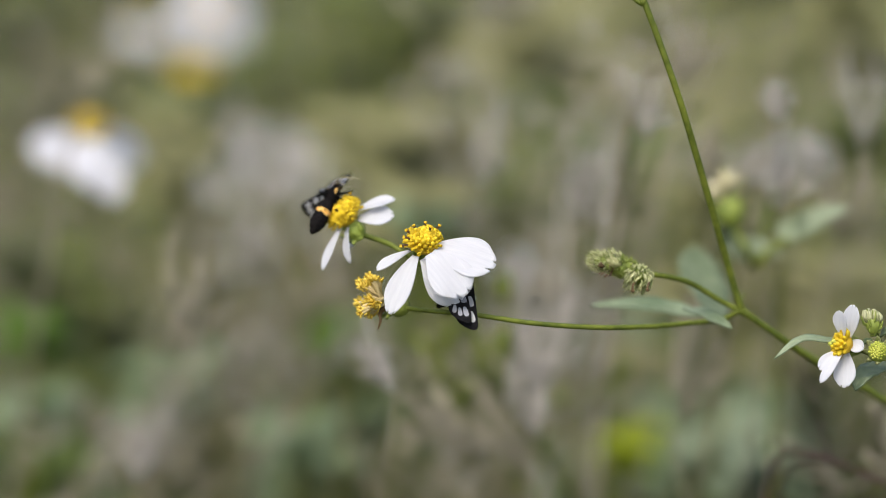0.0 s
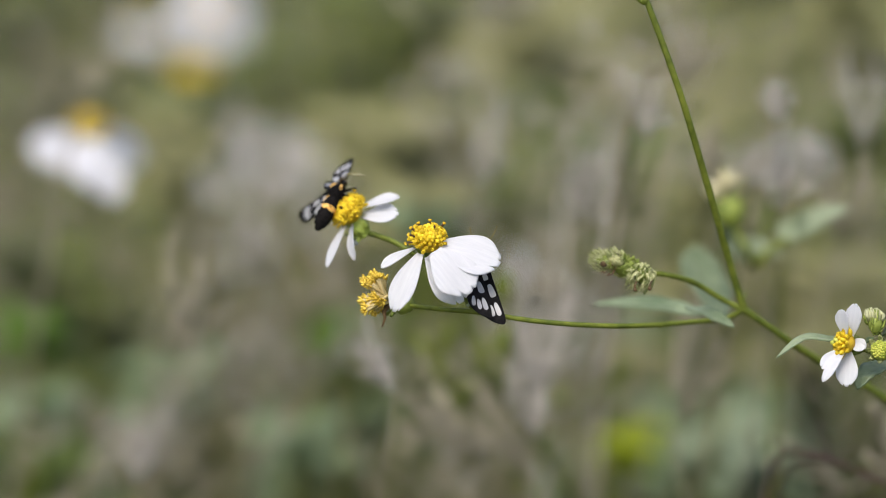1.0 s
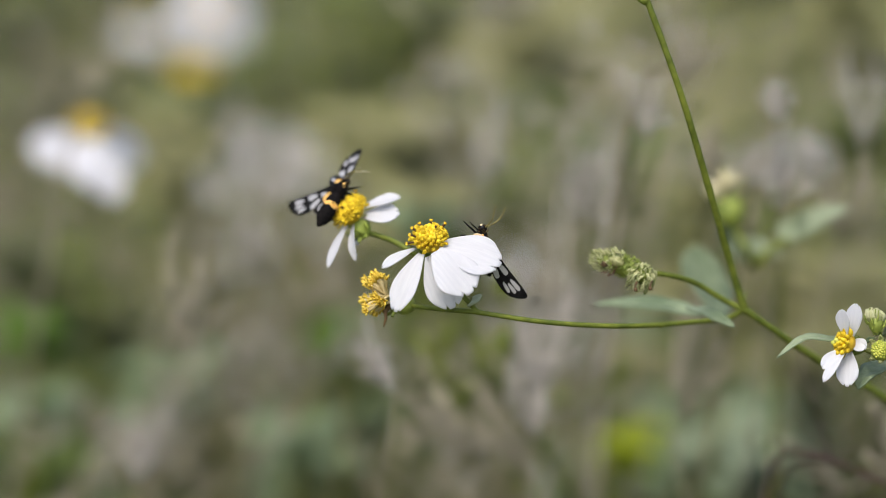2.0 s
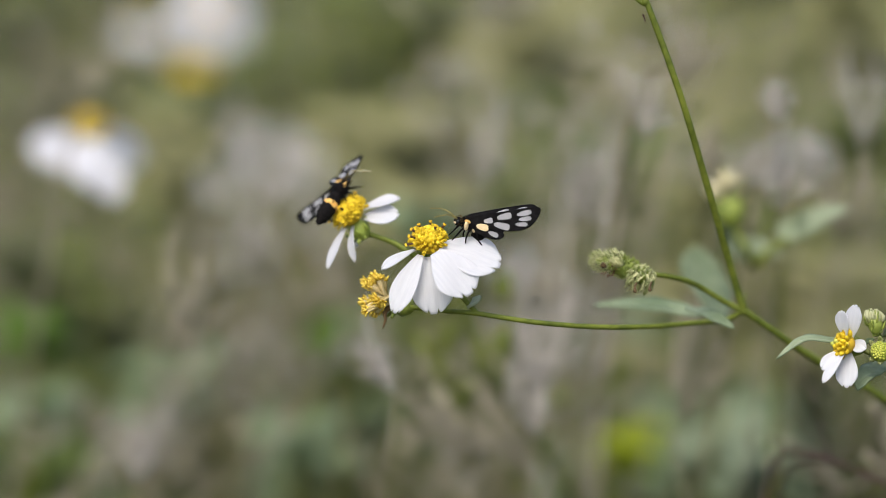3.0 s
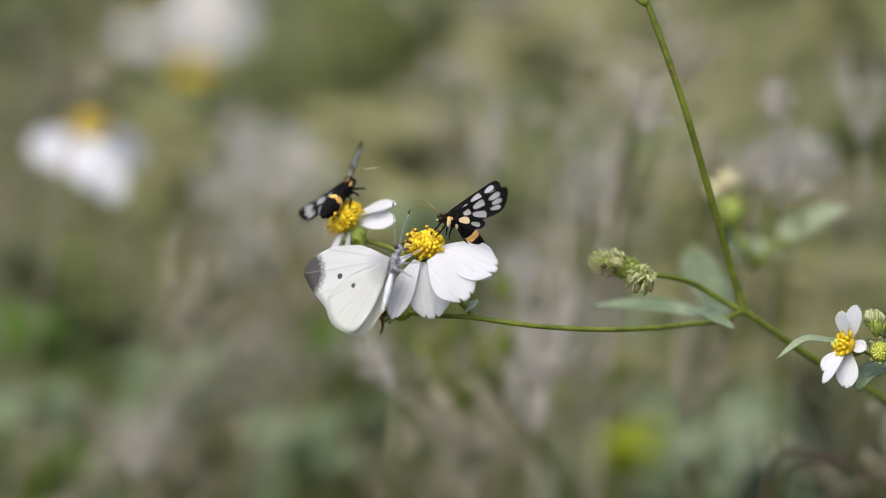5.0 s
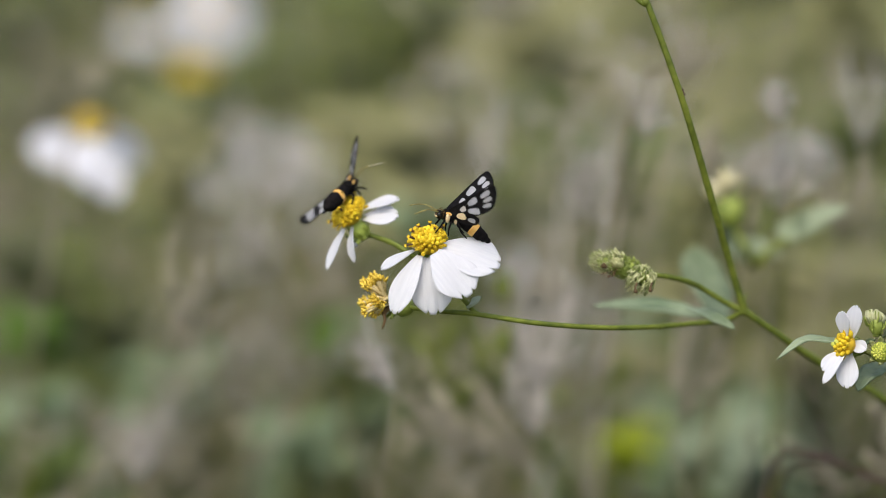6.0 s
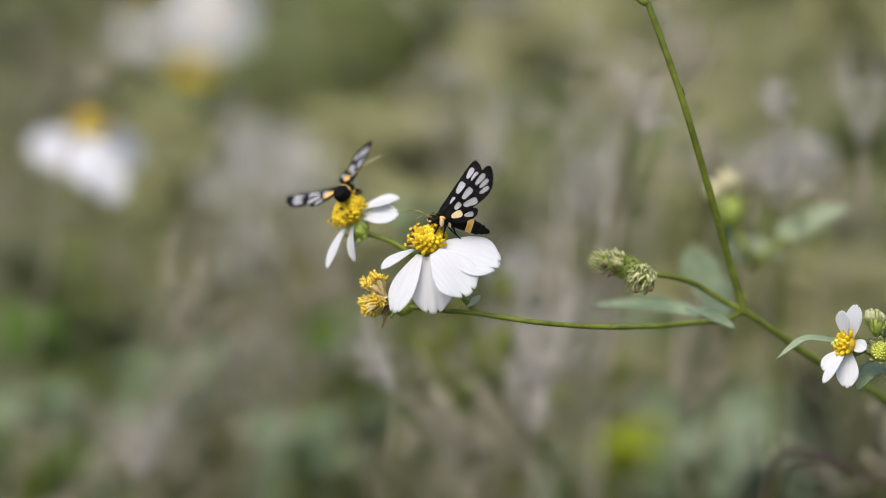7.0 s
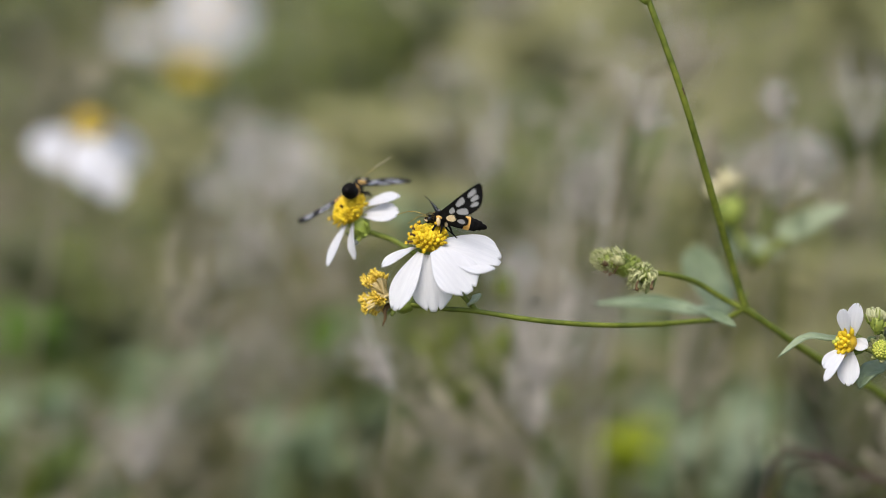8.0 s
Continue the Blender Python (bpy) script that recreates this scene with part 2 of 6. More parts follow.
def slab(bm, grid, thick, mat=0):
    """A thin closed sheet over a grid of points."""
    n, m = len(grid), len(grid[0])
    up, dn = [], []
    for i in range(n):
        ru, rd = [], []
        for j in range(m):
            a = grid[min(i + 1, n - 1)][j] - grid[max(i - 1, 0)][j]
            b = grid[i][min(j + 1, m - 1)] - grid[i][max(j - 1, 0)]
            c = a.cross(b)
            c = c.normalized() if c.length > 1e-14 else Vector((0, 0, 1))
            ru.append(bm.verts.new(grid[i][j] + c * thick / 2))
            rd.append(bm.verts.new(grid[i][j] - c * thick / 2))
        up.append(ru)
        dn.append(rd)
    for i in range(n - 1):
        for j in range(m - 1):
            bm.faces.new((up[i][j], up[i + 1][j], up[i + 1][j + 1], up[i][j + 1])).material_index = mat
            bm.faces.new((dn[i][j], dn[i][j + 1], dn[i + 1][j + 1], dn[i + 1][j])).material_index = mat
    rim = [(i, 0) for i in range(n)] + [(n - 1, j) for j in range(1, m)] + [(i, m - 1) for i in range(n - 2, -1, -1)] + [(0, j) for j in range(m - 2, 0, -1)]
    for (a, b), (c, d) in zip(rim, rim[1:] + rim[:1]):
        bm.faces.new((up[a][b], up[c][d], dn[c][d], dn[a][b])).material_index = mat


def plate(loops, thick, z=0.0):
    """A thin plate with holes: the outline first, then the holes, as flat loops in metres."""
    flat = bmesh.new()
    edges = []
    for lp in loops:
        vs = [flat.verts.new((x, y, 0)) for x, y in lp]
        edges += [flat.edges.new((vs[i], vs[(i + 1) % len(vs)])) for i in range(len(vs))]
    bmesh.ops.triangle_fill(flat, use_beauty=True, use_dissolve=False, edges=edges)
    flat.verts.index_update()
    bm = bmesh.new()
    camber = lambda v: z + 0.02 * v.co.y * 2 + 0.0006 * math.sin(v.co.x * 140)
    top = [bm.verts.new((v.co.x, v.co.y, camber(v) + thick / 2)) for v in flat.verts]
    low = [bm.verts.new((v.co.x, v.co.y, camber(v) - thick / 2)) for v in flat.verts]
    for f in flat.faces:
        ids = [v.index for v in f.verts]
        bm.faces.new([top[i] for i in ids])
        bm.faces.new([low[i] for i in ids[::-1]])
    k = 0
    for lp in loops:
        for i in range(len(lp)):
            a, b = k + i, k + (i + 1) % len(lp)
            bm.faces.new((top[a], top[b], low[b], low[a]))
        k += len(lp)
    flat.free()
    return bm


def smooth_loop(pts, steps=4, k=0.001):
    """A closed smooth loop through flat points given in mm."""
    n, res = len(pts), []
    for i in range(n):
        p0, p1, p2, p3 = (Vector(pts[(i + j - 1) % n]) for j in range(4))
        for s in range(steps):
            f = s / steps
            q = 0.5 * ((2 * p1) + (p2 - p0) * f + (2 * p0 - 5 * p1 + 4 * p2 - p3) * f * f + (3 * p1 - p0 - 3 * p2 + p3) * f ** 3)
            res.append((q.x * k, q.y * k))
    return res


def oval(cx, cy, a, b, turn=0.0, n=14, square=0.8):
    """A rounded cell, in mm, as a loop in metres."""
    res, c, s = [], math.cos(radians(turn)), math.sin(radians(turn))
    for i in range(n):
        t = 2 * math.pi * i / n
        x = a * math.copysign(abs(math.cos(t)) ** square, math.cos(t))
        y = b * math.copysign(abs(math.sin(t)) ** square, math.sin(t)) * (1 + 0.25 * x / a)
        res.append(((cx + x * c - y * s) * 0.001, (cy + x * s + y * c) * 0.001))
    return res


def frame_of(origin, along, face):
    """The pose at origin with x along, z nearest to face."""
    x = Vector(along).normalized()
    z = Vector(face) - x * x.dot(Vector(face))
    z = z.normalized() if z.length > 1e-9 else x.orthogonal().normalized()
    y = z.cross(x)
    m = Matrix((x, y, z)).transposed().to_4x4()
    m.translation = origin
    return m


def petal_mesh(length, width, bend=0.3, cup=0.15, notch=0.10, thick=0.00022, seed=0, waist=0.28):
    """A strap petal with pleats and a three-lobed end, along x, its face to +z."""
    bm, grid = bmesh.new(), []
    rnd = random.Random(seed)
    cuts = [(-0.36 + rnd.uniform(-.08, .08), notch * rnd.uniform(0.6, 1.3)), (0.34 + rnd.uniform(-.08, .08), notch * rnd.uniform(0.6, 1.3))]
    n, m = 18, 25
    for i in range(n + 1):
        s, row = i / n, []
        w = width / 2 * (waist + (1 - waist) * math.sin(min(1, s * 1.5) * math.pi / 2) ** 1.1) * (1 - 0.36 * max(0, s - 0.62) ** 2 / 0.38 ** 2)
        for j in range(m):
            c = 2 * j / (m - 1) - 1
            short = 0.14 * abs(c) ** 2.6 + sum(d * max(0, 1 - abs(c - p) / 0.13) for p, d in cuts)
            x = s * length * (1 - short * s ** 4)
            a = bend * s
            z = -x * math.sin(a) * 0.5 + cup * w * (c * c) + 0.005 * width * math.cos(c * 9.4) * (0.4 + 0.6 * s)
            z += 0.03 * width * noise.noise(Vector((s * 2 + seed, c * 1.5, seed * 1.7)))
            row.append(Vector((x * math.cos(a * 0.6), c * w, z)))
        grid.append(row)
    slab(bm, grid, thick)
    return bm


def leaf_mesh(line, width, face, fold=0.25, teeth=0, thick=0.00035, shape=0.42):
    """A leaf blade along a smooth line, its face to face; folded along the midrib, with toothed edges."""
    bm, grid, n = bmesh.new(), [], 22
    pts = curve_points(line, n)
    for i, p in enumerate(pts):
        s = i / n
        t = (pts[min(i + 1, n)] - pts[max(i - 1, 0)]).normalized()
        f = Vector(face)
        f = (f - t * t.dot(f)).normalized()
        side = f.cross(t)
        w = width / 2 * (math.sin(math.pi * s ** (math.log(0.5) / math.log(shape))) ** 0.8 + 0.03)
        if teeth:
            w *= 1 + 0.13 * (1 - 2 * abs((s * teeth) % 1 - 0.35))
        grid.append([p + side * w * c + f * (abs(c) * w * fold + 0.05 * w * math.sin(s * 19 + c * 2)) for c in (-1, -.6, -.25, 0, .25, .6, 1)])
    slab(bm, grid, thick)
    return bm


def tuft(bm, p, axis, count, spread, length, r, seed, mat=0, curl=0.3, tips=None):
    """A tuft of curling bristles or florets from p about axis."""
    rnd = random.Random(seed)
    axis = Vector(axis).normalized()
    u = axis.orthogonal().normalized()
    v = axis.cross(u)
    for i in range(count):
        a, th = rnd.uniform(0, 2 * math.pi), spread * math.sqrt(rnd.random())
        d = axis * math.cos(th) + (u * math.cos(a) + v * math.sin(a)) * math.sin(th)
        k = length * rnd.uniform(0.7, 1.15)
        side = Vector((rnd.uniform(-1, 1), rnd.uniform(-1, 1), rnd.uniform(-1, 1))) * curl * k
        q = Vector(p) + d * k + side
        tube(bm, [Vector(p) + d * k * 0.15, Vector(p) + d * k * 0.6 + side * 0.2, q], r * 0.7, r, steps=4, seg=5, mat=mat)
        if tips is not None:
            blob(bm, q, d, r * 3.2, r * 1.7, seg=6, rings=4, mat=tips)


def coat(bm, c, axis, length, radius, count, hair, r, lean, seed, mat=0, span=(-1, 1)):
    """Short hairs or scales all over a rounded body, combed towards lean."""
    rnd = random.Random(seed)
    axis, lean = Vector(axis).normalized(), Vector(lean)
    u = axis.orthogonal().normalized()
    v = axis.cross(u)
    for i in range(count):
        h, b = rnd.uniform(*span), rnd.uniform(0, 2 * math.pi)
        w = math.sqrt(max(0.0, 1 - h * h))
        o = u * math.cos(b) + v * math.sin(b)
        p = Vector(c) + axis * h * length / 2 + o * w * radius * 0.96
        nrm = (o * w + axis * h * radius * 2 / length).normalized()
        k = hair * rnd.uniform(0.55, 1.2)
        j = Vector((rnd.uniform(-1, 1), rnd.uniform(-1, 1), rnd.uniform(-1, 1))) * 0.35
        tube(bm, [p, p + (nrm * 0.7 + lean * 0.3 + j * 0.3) * k * 0.5, p + (nrm * 0.45 + lean + j) * k], r, r * 0.55, steps=4, seg=4, mat=mat)


def lathe(bm, profile, seg=14, ragged=0.0, mat=0):
    """A body turned about the x axis: profile rows of (x, radius, rise) in mm."""
    rows = []
    for x, r, z in profile:
        ring = []
        for k in range(seg):
            a = 2 * math.pi * k / seg
            q = Vector((x, math.cos(a) * r, z + math.sin(a) * r)) * 0.001
            ring.append(bm.verts.new(q + Vector((0, math.cos(a), math.sin(a))) * ragged * noise.noise(q * 1500) * 0.001))
        rows.append(ring)
    for a, b in zip(rows, rows[1:]):
        for k in range(seg):
            bm.faces.new((a[k], a[(k + 1) % seg], b[(k + 1) % seg], b[k])).material_index = mat
    bm.faces.new(rows[0][::-1])
    bm.faces.new(rows[-1])


# ---- ground ----
def ground():
    """One sheet to the horizon, gently uneven near the spray."""
    bm = bmesh.new()
    rings = [0, 0.3, 0.6, 1, 1.5, 2, 2.6, 3.3, 4, 5, 7, 10, 16, 30, 80, 300, 1200]
    prev, mid = None, bm.verts.new((0, 0, 0))
    for r in rings[1:]:
        row = []
        for k in range(48):
            a = 2 * math.pi * k / 48
            p = Vector((r * math.cos(a), r * math.sin(a), 0))
            p.z = 0.03 * noise.noise(p * 0.9) * min(1, r) if r < 40 else 0
            row.append(bm.verts.new(p))
        for k in range(48):
            if prev:
                bm.faces.new((prev[k], row[k], row[(k + 1) % 48], prev[(k + 1) % 48]))
            else:
                bm.faces.new((mid, row[k], row[(k + 1) % 48]))
        prev = row
    me = bpy.data.meshes.new("ground")
    bm.to_mesh(me)
    bm.free()
    me.materials.append(material("meadow_turf", (0.045, 0.06, 0.014), (0.19, 0.185, 0.065), 9, 0.9, 0.8, fine=9))
    tagged(new("ground", me), "dull green turf and dry litter under the meadow", "ground", kind="structure")


def stuff(name, verts, faces, mat, label, category):
    me = bpy.data.meshes.new(name)
    me.from_pydata(verts, [], faces)
    me.materials.append(mat)
    return tagged(new(name, me), label, category, kind="stuff")


def spot(rnd, near, far, wide):
    """A root's place: thickest behind the spray, or, where wide is 0, all over the meadow but for the trodden patch about the lens."""
    while True:
        if wide:
            y = near + (far - near) * rnd.random() ** 0.8
            return rnd.gauss(0, 0.5) * (0.12 + wide * (y + DIST)) if near < 0.5 else rnd.gauss(0, 0.85), y
        x, y = rnd.gauss(0, 2.6), rnd.gauss(1.5, 2.6)
        if y > 0.9 or y < -1.2 or abs(x) > 0.3 + 0.1 * math.sin(y * 3):
            return x, y


def blades(count, seed, near, far, high, thick, lean, wide=0.28, sprawl=False):
    """Many curved three-sided stalks, rooted on the ground, over a fan of meadow."""
    rnd, vs, fs = random.Random(seed), [], []
    for _ in range(count):
        x, y = spot(rnd, near, far, wide)
        h = high * rnd.uniform(0.55, 1.1)
        dx, dy = (rnd.uniform(-1, 1) if sprawl else rnd.gauss(0, 1)) * lean * h, rnd.gauss(0, lean) * h
        if 0 < near < 0.5:
            dy = abs(dy) * 0.5
        r = thick * rnd.uniform(0.6, 1.5)
        for i in range(6):
            f = i / 5
            cx, cy, cz = x + dx * f * f, y + dy * f * f, h * f * (1 - 0.12 * f * f * (abs(dx) + abs(dy)) / h) - 0.03
            rr = r * (1 - 0.8 * f)
            vs += [(cx + rr, cy, cz), (cx - rr * 0.5, cy + rr * 0.87, cz), (cx - rr * 0.5, cy - rr * 0.87, cz)]
            if i:
                b = len(vs) - 6
                fs += [(b + k, b + (k + 1) % 3, b + 3 + (k + 1) % 3, b + 3 + k) for k in range(3)]
    return vs, fs


def leaflets(count, seed, near, far, low, high, size, wide=0.28, droop=0.4):
    """Many small folded leaves at all heights of the undergrowth: two-sided thin wedges."""
    rnd, vs, fs = random.Random(seed), [], []
    for _ in range(count):
        x, y = spot(rnd, near, far, wide)
        z = low + (high - low) * rnd.random() ** 1.2
        if noise.noise(Vector((x * 5, y * 3, z * 5 + seed))) < -0.1:
            continue
        L, a = size * rnd.uniform(0.5, 1.4), rnd.uniform(0, 6.28)
        d = Vector((math.cos(a), math.sin(a), rnd.uniform(-droop, droop)))
        s = Vector((-math.sin(a), math.cos(a), rnd.uniform(-.3, .3))) * 0.28
        p, b = Vector((x, y, z)), len(vs)
        up = Vector((0, 0, 0.10))
        vs += [tuple(p + v * L) for v in (Vector(), d * 0.45 + s + up, d * 0.5 - up * 0.2, d * 0.45 - s + up, d, d * 0.5 - up * 0.25)]
        fs += [(b, b + 1, b + 2), (b, b + 2, b + 3), (b + 1, b + 4, b + 2), (b + 2, b + 4, b + 3), (b, b + 5, b + 1), (b, b + 3, b + 5), (b + 1, b + 5, b + 4), (b + 5, b + 3, b + 4)]
    return vs, fs


DRY = material("dry_stalks", (0.095, 0.095, 0.022), (0.31, 0.30, 0.11), 30, 0.75, 0.0, island=0.7)
HERB = material("undergrowth_green", (0.06, 0.082, 0.016), (0.20, 0.23, 0.06), 30, 0.5, 0.0, 0.2, island=0.6)
DRYLEAF = material("dry_leaves", (0.10, 0.105, 0.03), (0.265, 0.265, 0.11), 30, 0.8, 0.0, 0.15, island=0.6)
SEED = material("dry_head_pale", (0.37, 0.35, 0.305), (0.70, 0.665, 0.61), 60, 0.8, 0.1, 0.42, island=0.5)
FARLEAF = material("weed_leaf_green", (0.065, 0.105, 0.02), (0.16, 0.23, 0.055), 60, 0.5, 0.1, 0.25, island=0.5)
LIME = material("leaf_yellow_green", (0.24, 0.32, 0.004), (0.38, 0.44, 0.012), 60, 0.5, 0.1, 0.3, island=0.4)
PALELEAF = material("weed_leaf_pale", (0.13, 0.19, 0.09), (0.27, 0.34, 0.20), 60, 0.45, 0.1, 0.2, island=0.4)
OLIVE = material("weed_leaf_olive", (0.17, 0.17, 0.065), (0.35, 0.34, 0.155), 60, 0.6, 0.1, 0.2, island=0.4)
VIVID = material("weed_leaf_vivid", (0.055, 0.125, 0.003), (0.12, 0.225, 0.010), 60, 0.5, 0.1, 0.35, island=0.4)
DARKLEAF = material("weed_leaf_dark", (0.050, 0.062, 0.020), (0.13, 0.14, 0.055), 60, 0.6, 0.1, 0.15, island=0.5)
CREAM_BUD = material("bud_cream", (0.50, 0.46, 0.22), (0.78, 0.74, 0.52), 300, 0.6, 0.2, 0.2, island=0.5)
WHITE_HEAD = material("dry_head_white", (0.66, 0.65, 0.62), (0.88, 0.87, 0.85), 60, 0.8, 0.1, 0.45, island=0.5)
FRESH = material("weed_leaf_fresh", (0.17, 0.22, 0.115), (0.34, 0.40, 0.26), 60, 0.45, 0.1, 0.25)
PALE = material("dry_stalk_pale", (0.42, 0.37, 0.33), (0.72, 0.66, 0.62), 60, 0.8, 0.1)
TWIG = material("twig_brown", (0.025, 0.016, 0.012), (0.10, 0.062, 0.05), 60, 0.8, 0.2)
MAUVE = material("dry_stalk_mauve", (0.18, 0.16, 0.11), (0.37, 0.335, 0.25), 60, 0.8, 0.1)

ground()
stuff("dry_grass", *blades(11000, 3, 0.75, 5.0, 0.46, 0.0016, 0.75, sprawl=True), DRY, "dense dry grey-brown grass stalks of the meadow", "grass")
stuff("undergrowth", *leaflets(27000, 5, 0.9, 5.0, 0.0, 0.36, 0.05), HERB, "olive-green leafy undergrowth among dry stalks", "undergrowth")
stuff("leaf_litter", *leaflets(11000, 9, 0.9, 5.0, 0.0, 0.33, 0.04), DRYLEAF, "withered grey-brown leaves between the stalks", "dry leaves")
stuff("meadow_grass", *blades(22000, 13, -3.5, 6.0, 0.30, 0.0020, 0.35, 0), HERB, "green grass over the meadow soil", "grass")
stuff("meadow_straw", *blades(16000, 15, -3.5, 6.0, 0.40, 0.0016, 0.30, 0), DRY, "dry grey-brown stalks all over the meadow", "grass")
stuff("meadow_herbs", *leaflets(30000, 17, -3.5, 6.0, 0.0, 0.30, 0.05, 0), HERB, "low leafy herbs all over the meadow", "undergrowth")


# ---- weeds behind the spray ----
def rooted(name, top, foot, label, category, group=""):
    """A weed's base on the ground; parts are drawn in world places."""
    base = Vector((foot[0], foot[1], 0.0))
    ob = thing(name, Matrix.Translation(base), label, category, group)
    ORG[ob.name] = base
    return ob


def down_from(top, rnd, lean=0.2):
    return Vector((top.x + rnd.uniform(-lean, lean), top.y + rnd.uniform(0, lean), -0.02))


def dry_weed(x, y, d, size, seed, mat=None, count=34):
    """A withered weed with one loose pale head."""
    rnd = random.Random(seed)
    top = outside(x, y, d)
    foot = down_from(top, rnd)
    ob = rooted("dry_weed", top, foot, "withered weed with a loose pale grey-pink head", "weed", "dry weeds in the meadow")
    bm = bmesh.new()
    tube(bm, [foot, foot.lerp(top, 0.5) + Vector((rnd.uniform(-.02, .02), 0, 0)), top], 0.0016, 0.0008, steps=10, seg=6)
    part("stalk", bm, DRY, ob)
    bm = bmesh.new()
    for i in range(count):
        a, b = rnd.uniform(0, 6.28), rnd.uniform(-1, 1)
        dr = Vector((math.cos(a) * 0.55, math.sin(a) * 0.55, 0.55 + 0.6 * b)).normalized()
        p = top + Vector((math.cos(a) * 0.5, math.sin(a) * 0.5, b * 0.45)) * size * math.sqrt(rnd.random())
        s = Vector((rnd.uniform(-1, 1), rnd.uniform(-1, 1), rnd.uniform(-1, 1))).normalized()
        q = p + dr * size * 0.55
        w = s * size * 0.085
        slab(bm, [[p - w * 0.4, p + w * 0.4], [p.lerp(q, 0.6) - w, p.lerp(q, 0.6) + w], [q - w * 0.5, q + w * 0.5]], size * 0.015)
    tagged(part("seed_head", bm, mat or SEED, ob, "pale papery seed head"), kind="stuff")
    return ob


def leafy_weed(x, y, d, size, seed, mat, count=9, spread=0.6, label="green leafy weed standing in the meadow"):
    """A green weed: a stalk with pointed leaves set about its top."""
    rnd = random.Random(seed)
    top = outside(x, y, d)
    foot = down_from(top, rnd)
    ob = rooted("leafy_weed", top, foot, label, "weed", "green weeds in the meadow")
    bm = bmesh.new()
    tube(bm, [foot, foot.lerp(top, 0.55) + Vector((rnd.uniform(-.015, .015), 0, 0)), top], 0.0022, 0.0012, steps=10, seg=6)
    part("stalk", bm, STEM, ob)
    for i in range(count):
        a = i * 2.4 + rnd.uniform(-.3, .3)
        p = top + Vector((0, 0, -size * spread * (i / count) + size * 0.2))
        L = size * rnd.uniform(0.6, 1.0)
        dr = Vector((math.cos(a), math.sin(a) * 0.8, rnd.uniform(-.1, .5))).normalized()
        part("leaf", leaf_mesh([p, p + dr * L * 0.5 + Vector((0, 0, L * 0.08)), p + dr * L - Vector((0, 0, L * 0.1))], L * 0.42, (0.05, -0.5, 1), 0.2, 7), mat, ob)
    return ob


def plume(x, y, d, w, h, lean, seed, mat=None):
    """A feathery dead flower stalk: fine pale strands fanned about its top."""
    rnd = random.Random(seed)
    top = outside(x, y, d)
    foot = down_from(top, rnd)
    ob = rooted("feathery_weed", top, foot, "dead weed with a feathery pale lilac-grey plume", "weed", "dry weeds in the meadow")
    side, up = VF.to_3x3() @ Vector((1, 0, 0)), VF.to_3x3() @ Vector((0, 0, 1))
    k = UNIT * (DIST + d * 0.001) / DIST
    root = top - up * h * 1.4 * k - side * lean * h * k
    bm = bmesh.new()
    tube(bm, [foot, foot.lerp(root, 0.6) + Vector((rnd.uniform(-.03, .03), 0.01, 0)), root], 0.0006, 0.0003, steps=12, seg=5)
    part("stalk", bm, MAUVE, ob)
    bm = bmesh.new()
    for i in range(int(11 + w * 0.16)):
        a = rnd.uniform(-1, 1)
        p = root.lerp(top, rnd.uniform(0.1, 0.6))
        q = top + (side * (a * w + lean * h * 0.5) + up * h * rnd.uniform(-0.7, 1.0)) * k + Vector((0, rnd.uniform(-.012, .03), 0))
        mid = p.lerp(q, 0.45) + (side * a * w * 0.35 + up * rnd.uniform(-8, 8)) * k
        tube(bm, [p, mid, q], 0.00020, 0.00038, steps=6, seg=4)
        for j in range(2):
            e = mid.lerp(q, rnd.uniform(0.2, 1))
            g = e + (side * rnd.uniform(-1, 1) + up * rnd.uniform(-0.2, 1)) * 14 * k
            tube(bm, [e, e.lerp(g, 0.5), g], 0.00018, 0.0005, steps=3, seg=4)
    tagged(part("plume", bm, mat or SEED, ob, "feathery pale strands"), kind="stuff")
    return ob


